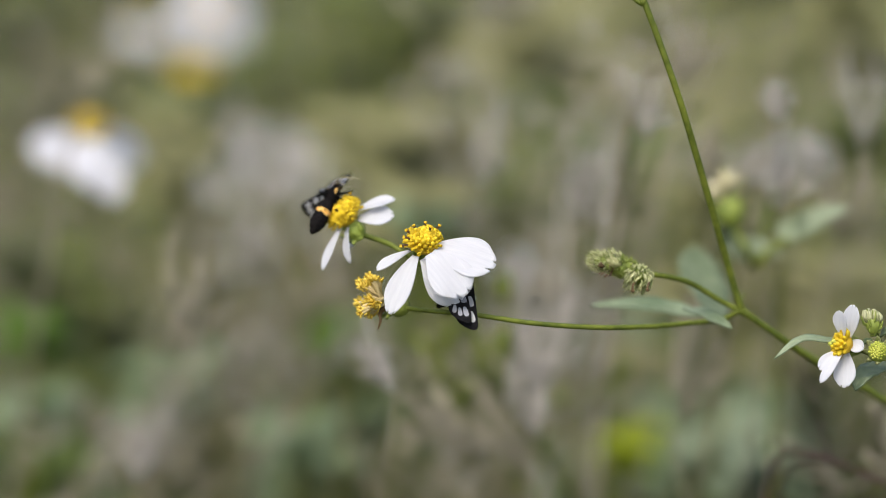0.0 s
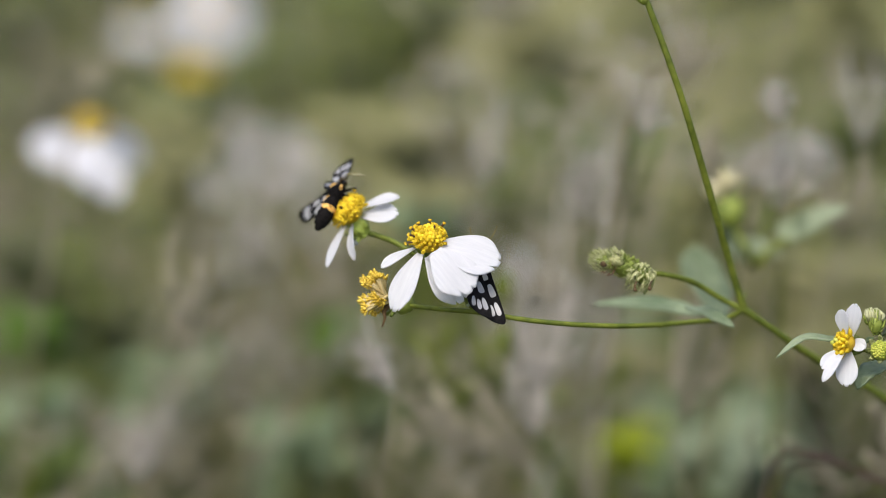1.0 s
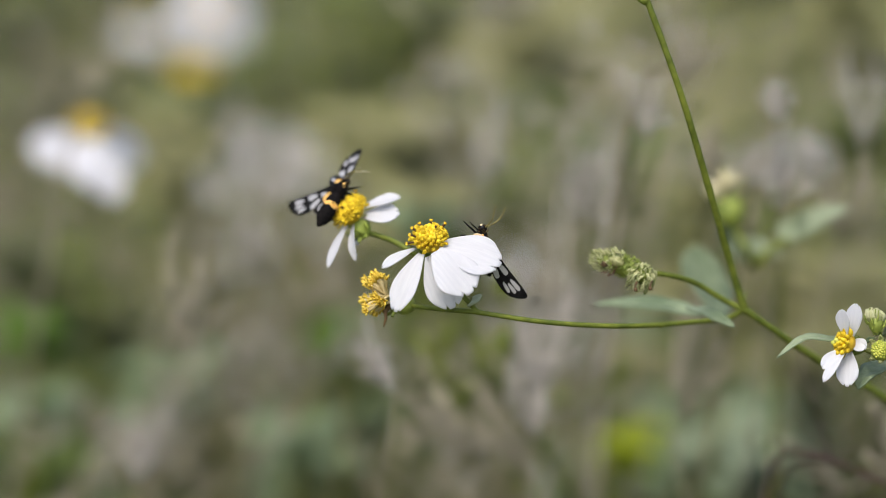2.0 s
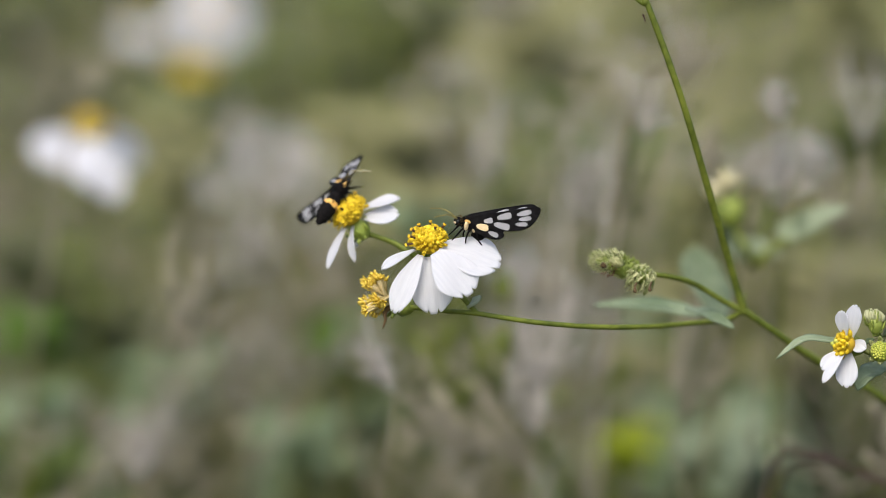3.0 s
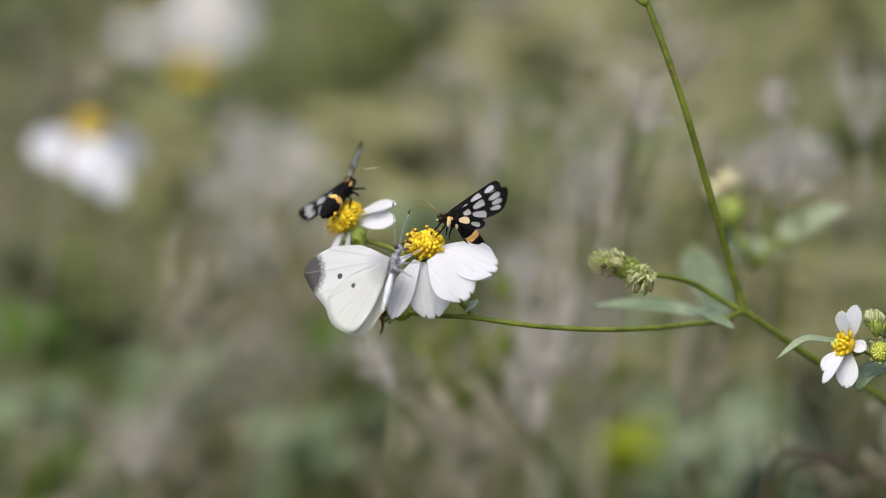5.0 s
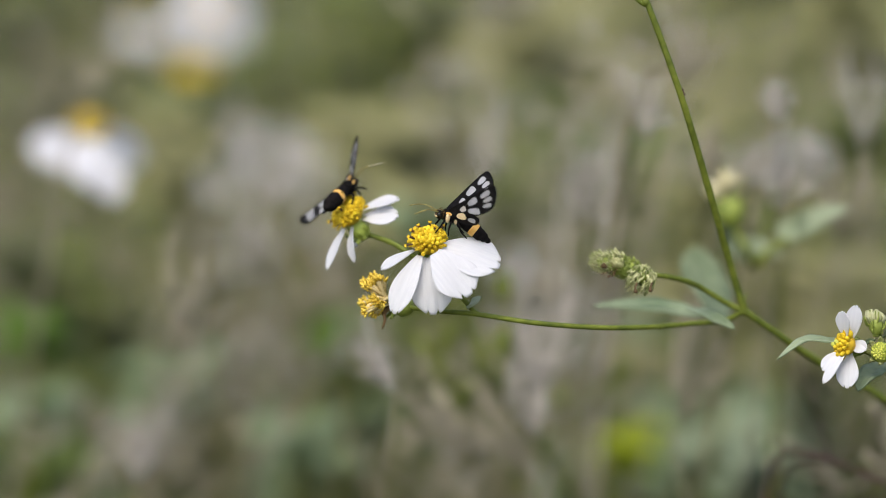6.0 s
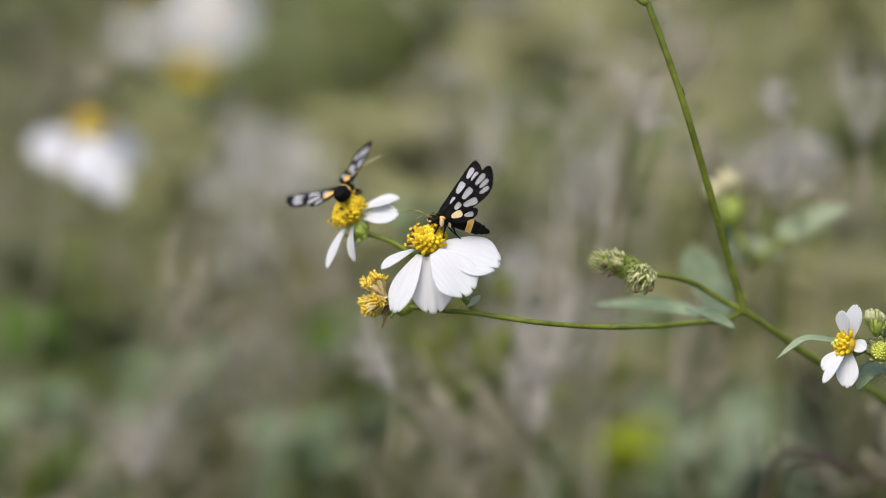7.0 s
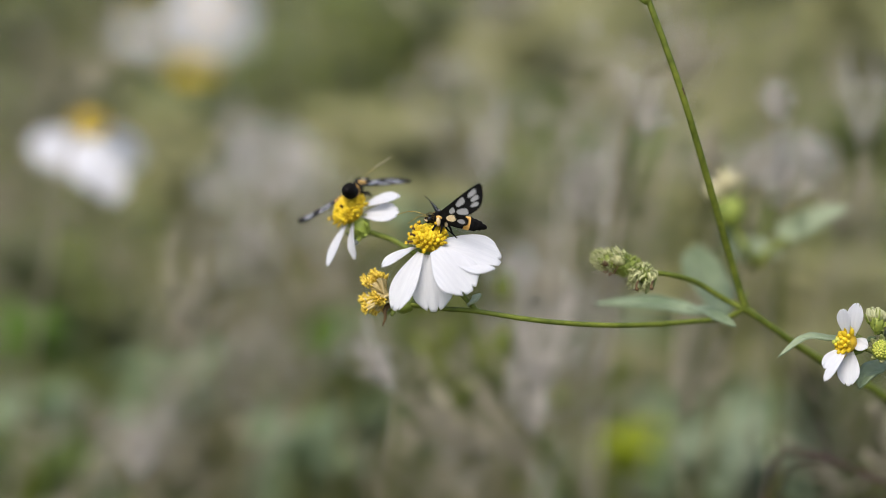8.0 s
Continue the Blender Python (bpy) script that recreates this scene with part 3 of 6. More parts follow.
def daisy_weed(x, y, d, radius, axis, seed, droop=0.5, petals=6, arc=(0, 6.28), disc=0.25, length=None, tips=(), label="white flower with a yellow centre in the meadow"):
    """A white flower on its own stalk."""
    rnd = random.Random(seed)
    c = outside(x, y, d)
    axis = (VF.to_3x3() @ Vector(axis)).normalized()
    foot = down_from(c, rnd)
    ob = rooted("meadow_flower", c, foot, label, "flower", "white flowers of the meadow")
    bm = bmesh.new()
    tube(bm, [foot, foot.lerp(c, 0.6) + Vector((0.012, 0.05, -0.02)), c - axis * radius * 0.35 + Vector((0.002, 0.012, -0.012)), c - axis * radius * 0.12], 0.0011, 0.0008, steps=14, seg=6)
    part("stalk", bm, STEM, ob)
    bm = bmesh.new()
    blob(bm, c - axis * radius * 0.1, axis, radius * 0.3, radius * disc * 0.85)
    part("involucre", bm, CUP, ob)
    bm = bmesh.new()
    blob(bm, c + axis * radius * 0.06, axis, radius * 0.3, radius * disc, seg=14)
    for i in range(70):
        u = axis.orthogonal().normalized()
        v = axis.cross(u)
        r, a = radius * disc * math.sqrt(i / 70), i * 2.39996
        p = c + axis * (radius * 0.08 + radius * 0.14 * math.sqrt(max(0, 1 - i / 70))) + (u * math.cos(a) + v * math.sin(a)) * r
        blob(bm, p, axis, radius * 0.09, radius * 0.032, seg=5, rings=4)
    part("disc", bm, DISC, ob, "yellow domed centre")
    u = axis.orthogonal().normalized()
    v = axis.cross(u)
    for i in range(petals):
        a = arc[0] + (arc[1] - arc[0]) * i / petals + rnd.uniform(-.1, .1)
        o = u * math.cos(a) + v * math.sin(a)
        al = (o - axis * droop * rnd.uniform(0.7, 1.3)).normalized()
        L = (length or radius) * rnd.uniform(0.9, 1.08)
        part("petal", petal_mesh(L * 0.85, L * 0.58, 0.35, seed=seed * 10 + i), PETAL, ob, m=frame_of(c + o * radius * disc * 0.8, al, axis))
    for i, (tx, ty, td, w) in enumerate(tips):
        tip = outside(tx, ty, td)
        b = c + (tip - c).normalized() * radius * disc * 0.7
        part("petal", petal_mesh((tip - b).length, w * UNIT * 1.3, 0.35, seed=seed * 10 + i), PETAL, ob, m=frame_of(b, tip - b, axis + (VF.to_3x3() @ Vector((0, -1.9, -0.5)))))
    return ob


def dead_stalk(pts, d, r, m, seed, back=30):
    """A bare stalk along plan places, leaning back as it goes down, with short side twigs."""
    ps = [outside(x, y, d + back * k) for k, (x, y) in enumerate(pts)]
    way = ps[-1] - ps[-2]
    slide = way * min(4.0, (ps[-1].z + 0.02) / max(0.01, -way.z))
    foot = Vector((ps[-1].x + max(-0.3, min(0.3, slide.x)), ps[-1].y + (0.05 if back > 10 else 0.45), -0.02))
    ob = rooted("dead_stalk", ps[0], foot, "bare dead brown stalk arching in the meadow" if m is TWIG else "thin grey-mauve dead stalk in the meadow", "stalk", "dead stalks in the meadow")
    bm = bmesh.new()
    tube(bm, ps, r * 0.6, r, steps=24, seg=6)
    tube(bm, [ps[-1], ps[-1].lerp(foot, 0.5), foot], r, r * 0.8, steps=6, seg=6)
    part("stalk", bm, m, ob)
    rnd = random.Random(seed)
    way = curve_points(ps, 40)
    for k in range(2 if m is TWIG else 6):
        p = way[rnd.randint(0, 36)]
        q = p + Vector((rnd.uniform(-1, 1), rnd.uniform(0, 0.6), rnd.uniform(0.1, 1.1))) * rnd.uniform(0.010, 0.030)
        bm = bmesh.new()
        tube(bm, [p, p.lerp(q, 0.5) + Vector((rnd.uniform(-.002, .002), 0, 0.001)), q], r * 0.45, r * 0.3, steps=5, seg=5)
        if m is not TWIG:
            blob(bm, q, q - p, r * 5, r * 1.3, seg=6, rings=5)
        part("side_twig", bm, m, ob)


def seeding_weed(x, y, d, size, seed, mat, lean):
    """A leaning dead weed whose side twigs end in small round seed heads."""
    rnd = random.Random(seed)
    side, up = VF.to_3x3() @ Vector((1, 0, 0)), VF.to_3x3() @ Vector((0, 0, 1))
    top = outside(x, y, d)
    low = top - up * size * 5 - side * lean * size * 5
    foot = Vector((low.x - lean * low.z * 0.6, low.y + 0.05, -0.02))
    ob = rooted("seeding_weed", top, foot, "leaning dead weed with small round seed heads", "weed", "dry weeds in the meadow")
    line = curve_points([foot, foot.lerp(low, 0.6), low, top], 30)
    bm = bmesh.new()
    tube(bm, [foot, foot.lerp(low, 0.6), low, top], 0.0011, 0.0005, steps=18, seg=5)
    part("stalk", bm, MAUVE, ob)
    for k in range(7):
        p = line[30 - k * 2]
        q = p + (side * rnd.uniform(-1, 1) + up * rnd.uniform(0.1, 1)) * size * (0.5 + 0.2 * k) + Vector((0, rnd.uniform(-0.5, 1) * size, 0))
        bm = bmesh.new()
        tube(bm, [p, p.lerp(q, 0.5) + up * size * 0.1, q], 0.0004, 0.0003, steps=5, seg=4)
        tw = part("side_twig", bm, MAUVE, ob)
        bm = bmesh.new()
        for n in range(9):
            e = Vector((rnd.gauss(0, 1), rnd.gauss(0, 1), rnd.gauss(0.4, 1))).normalized()
            blob(bm, q + e * size * 0.13, e, size * 0.34, size * 0.06, seg=5, rings=4)
        tagged(part("seed_head", bm, mat, tw), kind="stuff")


def weeds():
    # two blurred white flowers
    daisy_weed(157, 228, 300, 0.0185, (0.16, -0.45, 0.88), 3, petals=0, disc=0.33, tips=((48, 262, 292, 54), (66, 284, 286, 54), (112, 300, 284, 56), (150, 318, 282, 60), (206, 346, 284, 66), (180, 340, 286, 60), (266, 290, 312, 66), (246, 262, 320, 54)))
    daisy_weed(376, 22, 640, 0.021, (0.1, -0.9, 0.25), 5, droop=0.25, petals=8)
    daisy_weed(342, 130, 640, 0.019, (0.0, -0.3, 1), 6, droop=1.0, petals=1, disc=0.5, label="yellow flower centre that has lost its petals")
    daisy_weed(258, 44, 800, 0.017, (0.1, -0.5, 0.8), 8, droop=0.5, petals=7)
    daisy_weed(902, 468, 340, 0.0075, (0.1, -0.9, 0.3), 9, droop=0.2, petals=7)
    # the leafy weed with a yellow bud behind the main stalk
    ob = rooted("budding_weed", None, outside(1330, 900, 160), "blurred green weed with a yellowish bud and broad leaves", "weed")
    foot = ORG[ob.name].copy()
    bm = bmesh.new()
    tube(bm, [foot, outside(1375, 640, 190), outside(1332, 470, 108), outside(1300, 405, 108), outside(1292, 365, 108)], 0.0010, 0.0010, steps=14, seg=8)
    tube(bm, [outside(1335, 470, 108), outside(1360, 445, 108), outside(1395, 425, 108)], 0.0012, 0.0009, steps=6, seg=6)
    part("stalk", bm, STEM, ob)
    bm = bmesh.new()
    blob(bm, outside(1292, 374, 108), VF.to_3x3() @ Vector((0, 0, 1)), 0.009, 0.004)
    part("involucre", bm, CUP, ob)
    bm = bmesh.new()
    tuft(bm, outside(1285, 360, 108), VF.to_3x3() @ Vector((-0.2, 0, 1)), 60, 0.8, 0.0070, 0.0007, 4)
    part("bud", bm, CREAM_BUD, ob, "pale yellow bristly bud")
    for a, b, c, w, mt in (((1385, 428), (1440, 390), (1504, 368), 42, FRESH), ((1385, 428), (1400, 405), (1420, 385), 40, FRESH), ((1300, 440), (1340, 440), (1390, 455), 40, FRESH), ((1320, 460), (1290, 430), (1275, 400), 34, FRESH)):
        part("leaf", leaf_mesh([outside(*a, 108), outside(*b, 113), outside(*c, 110)], w * UNIT * 1.2, VF.to_3x3() @ Vector((-0.1, -0.8, 0.6)), 0.2, 8), mt, ob)
    # pale withered heads, far up, about the middle, and low
    for i, (x, y, d, s) in enumerate(((795, 150, 400, .012), (1040, 320, 380, .008), (1380, 290, 260, .014),
                                      (1425, 300, 285, .013), (1345, 310, 320, .012), (1380, 185, 260, .007), (1165, 200, 400, .010), (820, 330, 560, .016))):
        dry_weed(x, y, d, s, 40 + i)
    for i, (x, y, d, s) in enumerate(((455, 285, 330, .012), (500, 300, 345, .014), (520, 345, 360, .012), (545, 270, 380, .012), (1395, 280, 240, .010), (1410, 296, 220, .012), (450, 340, 400, .012), (500, 380, 420, .016), (462, 325, 380, .013), (548, 420, 440, .014), (430, 300, 460, .014), (400, 350, 340, .013), (420, 430, 360, .014), (480, 250, 340, .012), (560, 330, 330, .011), (450, 480, 380, .014))):
        dry_weed(x, y, d, s, 240 + i, WHITE_HEAD, 15)
    for i, (x, y, d, s) in enumerate(((430, 360, 620, .028), (600, 300, 700, .026), (560, 400, 640, .024), (340, 320, 700, .024), (1010, 450, 600, .022))):
        dry_weed(x, y, d, s * 0.9, 260 + i, WHITE_HEAD, 15)
    for i, (x, y, d, s) in enumerate(((640, 625, 260, .010), (675, 650, 320, .010), (960, 600, 350, .022), (985, 660, 320, .018), (925, 520, 350, .016), (900, 620, 300, .014), (985, 740, 370, .017), (1010, 560, 430, .020),
                                      (230, 800, 400, .018), (370, 620, 560, .020), (810, 790, 310, .010), (905, 810, 350, .011), (900, 20, 500, .020), (480, 560, 600, .018))):
        dry_weed(x, y, d, s, 60 + i)
    # feathery dead plumes nearer to the spray
    for i, (x, y, d, w, h, lean) in enumerate(((1392, 292, 115, 58, 62, 0.1), (1040, 330, 160, 50, 56, 0.15), (480, 300, 170, 64, 66, 0.05), (965, 600, 140, 56, 90, 0.1), (668, 640, 90, 26, 44, -0.75),
                                               (1375, 185, 110, 20, 26, 0.2), (935, 700, 130, 40, 60, -0.2), (1530, 180, 150, 44, 70, 0.1), (870, 250, 170, 40, 70, 0.2), (250, 790, 170, 44, 60, 0.2))):
        plume(x, y, d, w, h, lean, 300 + i)
    for i, (x, y, d, w, h, lean, m) in enumerate(((1215, 90, 125, 34, 50, 0.3, MAUVE), (890, 740, 150, 50, 90, -0.7, MAUVE), 
                                                  (780, 730, 130, 44, 70, -0.9, MAUVE), (1235, 640, 130, 50, 90, 0.5, MAUVE), (980, 480, 170, 40, 70, 0.1, MAUVE), (1500, 330, 130, 50, 80, 0.2, MAUVE), (330, 520, 130, 60, 90, 0.2, MAUVE), (1262, 270, 120, 26, 60, -0.3, MAUVE), (1150, 190, 115, 30, 50, 0.2, SEED))):
        plume(x, y, d, w, h, lean, 330 + i, m)
    # green weeds: on the meadow's far side, then the paler ones between
    for i, (x, y, d, s, m) in enumerate(((60, 606, 290, .016, VIVID), (48, 576, 310, .014, VIVID), (585, 600, 340, .016, VIVID), (75, 580, 520, .05, FARLEAF), (110, 640, 700, .05, FARLEAF), (20, 470, 800, .05, FARLEAF), (560, 620, 500, .05, FARLEAF), (600, 700, 600, .05, FARLEAF), (1100, 790, 280, .015, LIME), (1106, 814, 275, .014, LIME), (1094, 806, 290, .013, LIME), (1098, 806, 350, .020, LIME),
                                         (1240, 800, 420, .045, PALELEAF), (1290, 820, 480, .05, PALELEAF), (1330, 720, 800, .05, FARLEAF), (50, 725, 420, .03, HERB), (340, 190, 900, .06, HERB), (430, 110, 1000, .06, HERB), (560, 800, 600, .05, FARLEAF), (1060, 250, 1000, .05, OLIVE), (980, 50, 1000, .05, OLIVE))):
        leafy_weed(x, y, d, s, 80 + i, m)
    for i, (x, y, d, s, m) in enumerate(((880, 820, 800, .04, FARLEAF), (1280, 140, 1000, .06, OLIVE), (480, 850, 700, .05, FARLEAF), (250, 440, 1000, .05, HERB), (40, 870, 420, .05, FARLEAF), (180, 880, 500, .05, HERB), (1440, 860, 520, .06, HERB), (1540, 770, 520, .05, HERB),
                                         (1360, 640, 700, .05, FARLEAF), (960, 300, 1000, .06, OLIVE), (700, 320, 900, .05, OLIVE), (300, 330, 900, .05, HERB), (1250, 260, 700, .05, OLIVE), (1480, 240, 700, .05, HERB))):
        leafy_weed(x, y, d, s, 110 + i, m)
    for i, (x, y, d, s, m) in enumerate(((940, 110, 900, .08, OLIVE), (880, 200, 1000, .07, OLIVE), (1020, 190, 1100, .08, OLIVE), (1120, 60, 1400, .10, OLIVE), (900, 60, 1500, .10, OLIVE), (860, 180, 1300, .08, OLIVE), (620, 420, 1200, .06, OLIVE), (420, 480, 1100, .06, OLIVE),
                                         (1480, 420, 900, .06, OLIVE), (1450, 560, 1000, .06, OLIVE), (780, 560, 1100, .06, OLIVE), (760, 660, 600, .05, HERB), (820, 740, 600, .05, HERB), (1070, 640, 520, .045, FARLEAF), (870, 230, 700, .05, HERB), (560, 780, 450, .04, FARLEAF), (1180, 740, 600, .05, HERB), (1000, 790, 500, .05, FARLEAF), (1260, 690, 600, .05, FARLEAF), (1410, 740, 560, .05, HERB), (900, 850, 560, .05, HERB))):
        leafy_weed(x, y, d, s, 130 + i, m)
    # leaning dead weeds with small seed heads, in loose stands
    rnd = random.Random(77)
    for i, (x, y, w, h, n, lean, m) in enumerate(((110, 110, 130, 90, 5, 0.5, MAUVE), (420, 640, 120, 120, 5, 0.8, MAUVE), (960, 620, 110, 120, 5, -0.3, SEED), (1000, 200, 130, 120, 3, 0.6, MAUVE), (780, 110, 60, 80, 3, -0.6, SEED),
                                                 (1400, 130, 150, 100, 4, 0.4, DRYLEAF), (640, 260, 120, 100, 3, 0.3, DRYLEAF), (330, 420, 160, 90, 4, 0.3, DRYLEAF), (1080, 420, 120, 90, 2, 0.7, MAUVE),
                                                 (720, 700, 120, 110, 4, -0.9, MAUVE), (900, 800, 120, 60, 3, -0.7, SEED), (1480, 500, 100, 110, 3, 0.5, MAUVE), (60, 420, 80, 80, 3, 0.2, MAUVE), (240, 760, 120, 80, 3, 0.6, SEED), (450, 400, 90, 60, 3, 0.2, MAUVE))):
        for k in range(n):
            d = rnd.uniform(200, 640)
            seeding_weed(x + rnd.uniform(-w, w), y + rnd.uniform(-h, h), d, rnd.uniform(0.0065, 0.011) * (1 + d / 900), 700 + i * 10 + k, m, lean + rnd.uniform(-0.3, 0.3))
    # grey-mauve tangle in the upper corner and at the edge
    for i, (x, y, d, sz) in enumerate(((60, 80, 640, .020), (130, 150, 560, .022), (30, 350, 640, .022), (150, 420, 700, .024), (470, 470, 640, .022), (1560, 150, 560, .018))):
        dry_weed(x, y, d, sz, 290 + i, MAUVE, 26)
    # green between the dead stalks
    for i, (x, y, d, sz, m) in enumerate(((1010, 300, 480, .034, HERB), (900, 340, 560, .04, HERB), (1100, 300, 620, .04, FARLEAF), (680, 240, 620, .04, OLIVE), (610, 150, 640, .04, HERB), (760, 300, 640, .04, OLIVE), (1240, 330, 560, .034, HERB), (1060, 470, 560, .036, HERB),
                                         (1240, 640, 460, .034, FARLEAF), (1380, 480, 620, .04, HERB), (270, 230, 640, .038, HERB), (350, 480, 620, .034, OLIVE), (620, 640, 380, .03, FARLEAF), (560, 720, 480, .036, FARLEAF), (1400, 620, 520, .036, HERB), (640, 840, 460, .034, FARLEAF))):
        leafy_weed(x, y, d, sz, 170 + i, m)
    for i, (x, y, d, sz, m) in enumerate(((300, 330, 480, .030, OLIVE), (270, 240, 520, .030, OLIVE), (350, 400, 520, .030, OLIVE), (1480, 50, 560, .040, OLIVE), (1540, 110, 620, .040, OLIVE), (1060, 620, 480, .034, PALELEAF), (1080, 850, 420, .028, OLIVE), (1030, 730, 460, .030, OLIVE),
                                         (1250, 860, 420, .034, PALELEAF), (1320, 770, 400, .034, PALELEAF), (1240, 570, 520, .034, OLIVE), (560, 850, 440, .032, PALELEAF), (640, 770, 420, .030, PALELEAF), (1420, 700, 440, .032, FARLEAF), (1180, 680, 520, .034, PALELEAF), (60, 730, 360, .022, PALELEAF), (1250, 800, 300, .022, FRESH), (1060, 850, 320, .020, OLIVE), (1330, 740, 330, .022, PALELEAF), (1110, 650, 380, .022, OLIVE),
                                         (185, 590, 440, .030, DARKLEAF), (25, 480, 420, .028, DARKLEAF), (40, 200, 560, .034, DARKLEAF), (195, 190, 600, .030, DARKLEAF), (20, 60, 620, .034, DARKLEAF),
                                         (700, 60, 560, .036, HERB), (660, 20, 600, .040, HERB), (740, 30, 560, .032, DARKLEAF), (100, 500, 500, .034, HERB), (1500, 500, 420, .034, OLIVE), (1430, 530, 460, .034, OLIVE), (1250, 500, 440, .032, OLIVE), (1540, 560, 460, .034, OLIVE), (1250, 370, 440, .030, OLIVE),
                                         (1300, 800, 280, .026, FRESH), (1230, 840, 320, .028, PALELEAF), (1340, 850, 300, .024, PALELEAF), (1030, 840, 330, .026, PALELEAF), (530, 800, 340, .026, PALELEAF), (300, 700, 420, .030, PALELEAF), (690, 270, 420, .034, OLIVE), (740, 340, 460, .034, OLIVE), (780, 260, 430, .032, OLIVE), (620, 250, 460, .032, OLIVE), (745, 395, 300, .024, OLIVE), (775, 370, 310, .022, OLIVE), (700, 410, 330, .022, OLIVE), (750, 400, 290, .018, PALELEAF), (805, 395, 330, .022, PALELEAF), (1405, 645, 380, .028, OLIVE), (1450, 610, 400, .028, OLIVE), (1360, 520, 420, .028, OLIVE), (1090, 860, 400, .026, OLIVE), (960, 850, 420, .026, OLIVE))):
        leafy_weed(x, y, d, sz, 190 + i, m)
    for i, (x, y, d, sz) in enumerate(((500, 560, 520, .022), (470, 690, 480, .020), (440, 780, 460, .018), (520, 450, 500, .022), (300, 790, 420, .014), (420, 520, 480, .022), (490, 610, 470, .020), (400, 440, 470, .020), (640, 350, 520, .018), (460, 650, 340, .016), (530, 690, 360, .016), (420, 720, 380, .016), (560, 640, 400, .016), (230, 815, 300, .013), (245, 795, 310, .012), (1300, 320, 400, .014), (1240, 300, 420, .013), (300, 640, 460, .016))):
        dry_weed(x, y, d, sz, 310 + i, SEED, 22)
    # dark arching twigs low in the meadow, and mauve dead stalks
    for i, (pts, d, r, m, *back) in enumerate((
            ([(1640, 880), (1530, 842), (1470, 810), (1405, 798), (1374, 816), (1356, 866)], 80, 0.0008, TWIG, 4),
            ([(1560, 850), (1500, 826), (1440, 814), (1396, 826), (1372, 880)], 95, 0.0006, TWIG, 4),
            ([(1600, 806), (1520, 858), (1460, 892)], 110, 0.0010, MAUVE),
            ([(1580, 720), (1570, 800), (1540, 900)], 320, 0.0026, TWIG),
            ([(862, 650), (905, 715), (960, 800), (1040, 930)], 150, 0.0020, STEM))):
        dead_stalk(pts, d, r, m, 600 + i, *back)
    for i, (pts, d, r, m, *back) in enumerate((
            ([(700, 690), (800, 760), (900, 900)], 260, 0.0012, MAUVE),
            ([(770, 660), (830, 730), (900, 830), (960, 930)], 170, 0.0016, STEM),
            ([(1230, 112), (1190, 140), (1140, 180), (1102, 220)], 120, 0.0006, MAUVE, 5),
            ([(1226, 124), (1180, 122), (1146, 140), (1124, 168)], 130, 0.0005, TWIG, 5),
            ([(730, 20), (790, 160), (860, 340), (930, 560)], 260, 0.0012, MAUVE),
            ([(1250, 100), (1140, 150), (1090, 240)], 180, 0.0007, PALE),
            ([(1300, 60), (1230, 120), (1170, 230)], 200, 0.0007, MAUVE),
            ([(618, 600), (660, 640), (720, 700), (900, 800)], 220, 0.0013, MAUVE))):
        dead_stalk(pts, d, r, m, 605 + i, *back)
    for i, (pts, d, r, m, *back) in enumerate((
            ([(1120, 120), (1060, 260), (1000, 330)], 200, 0.0007, PALE),
            ([(1560, 700), (1500, 780), (1440, 900)], 260, 0.0012, MAUVE),
            ([(420, 180), (470, 330), (520, 520), (560, 700)], 420, 0.002, PALE),
            ([(1260, 560), (1210, 700), (1180, 900)], 300, 0.0012, MAUVE))):
        dead_stalk(pts, d, r, m, 610 + i, *back)
    for i, (pts, d, r, m, *back) in enumerate((
            ([(540, 470), (420, 640), (330, 800), (240, 960)], 620, 0.004, MAUVE),
            ([(640, 600), (760, 720), (850, 860)], 430, 0.0016, MAUVE),
            ([(560, 560), (520, 700), (500, 900)], 560, 0.003, MAUVE),
            ([(110, 780), (118, 900)], 300, 0.0009, TWIG))):
        dead_stalk(pts, d, r, m, 615 + i, *back)


weeds()
stuff("thin_green_stalks", *blades(520, 22, 0.24, 0.9, 0.66, 0.0015, 1.0, 0.34, True), HERB, "thin green stalks close behind the flowers", "grass")
stuff("thin_dry_stalks", *blades(360, 21, 0.14, 0.65, 0.70, 0.0010, 1.2, 0.34, True), SEED, "sparse thin pale dead stalks close behind the flowers", "dead stalks")


# ---- the flowering spray in focus ----
FOOT = VF.inverted() @ Vector((0.17, 0.10, 0.0))
plant = thing("flowering_plant", VF @ Matrix.Translation(FOOT), "slender green wild plant with white yellow-centred flowers and buds", "plant")
ORG[plant.name] = FOOT
NODE = at(1317, 550, 25)


def px(v):
    return v * UNIT


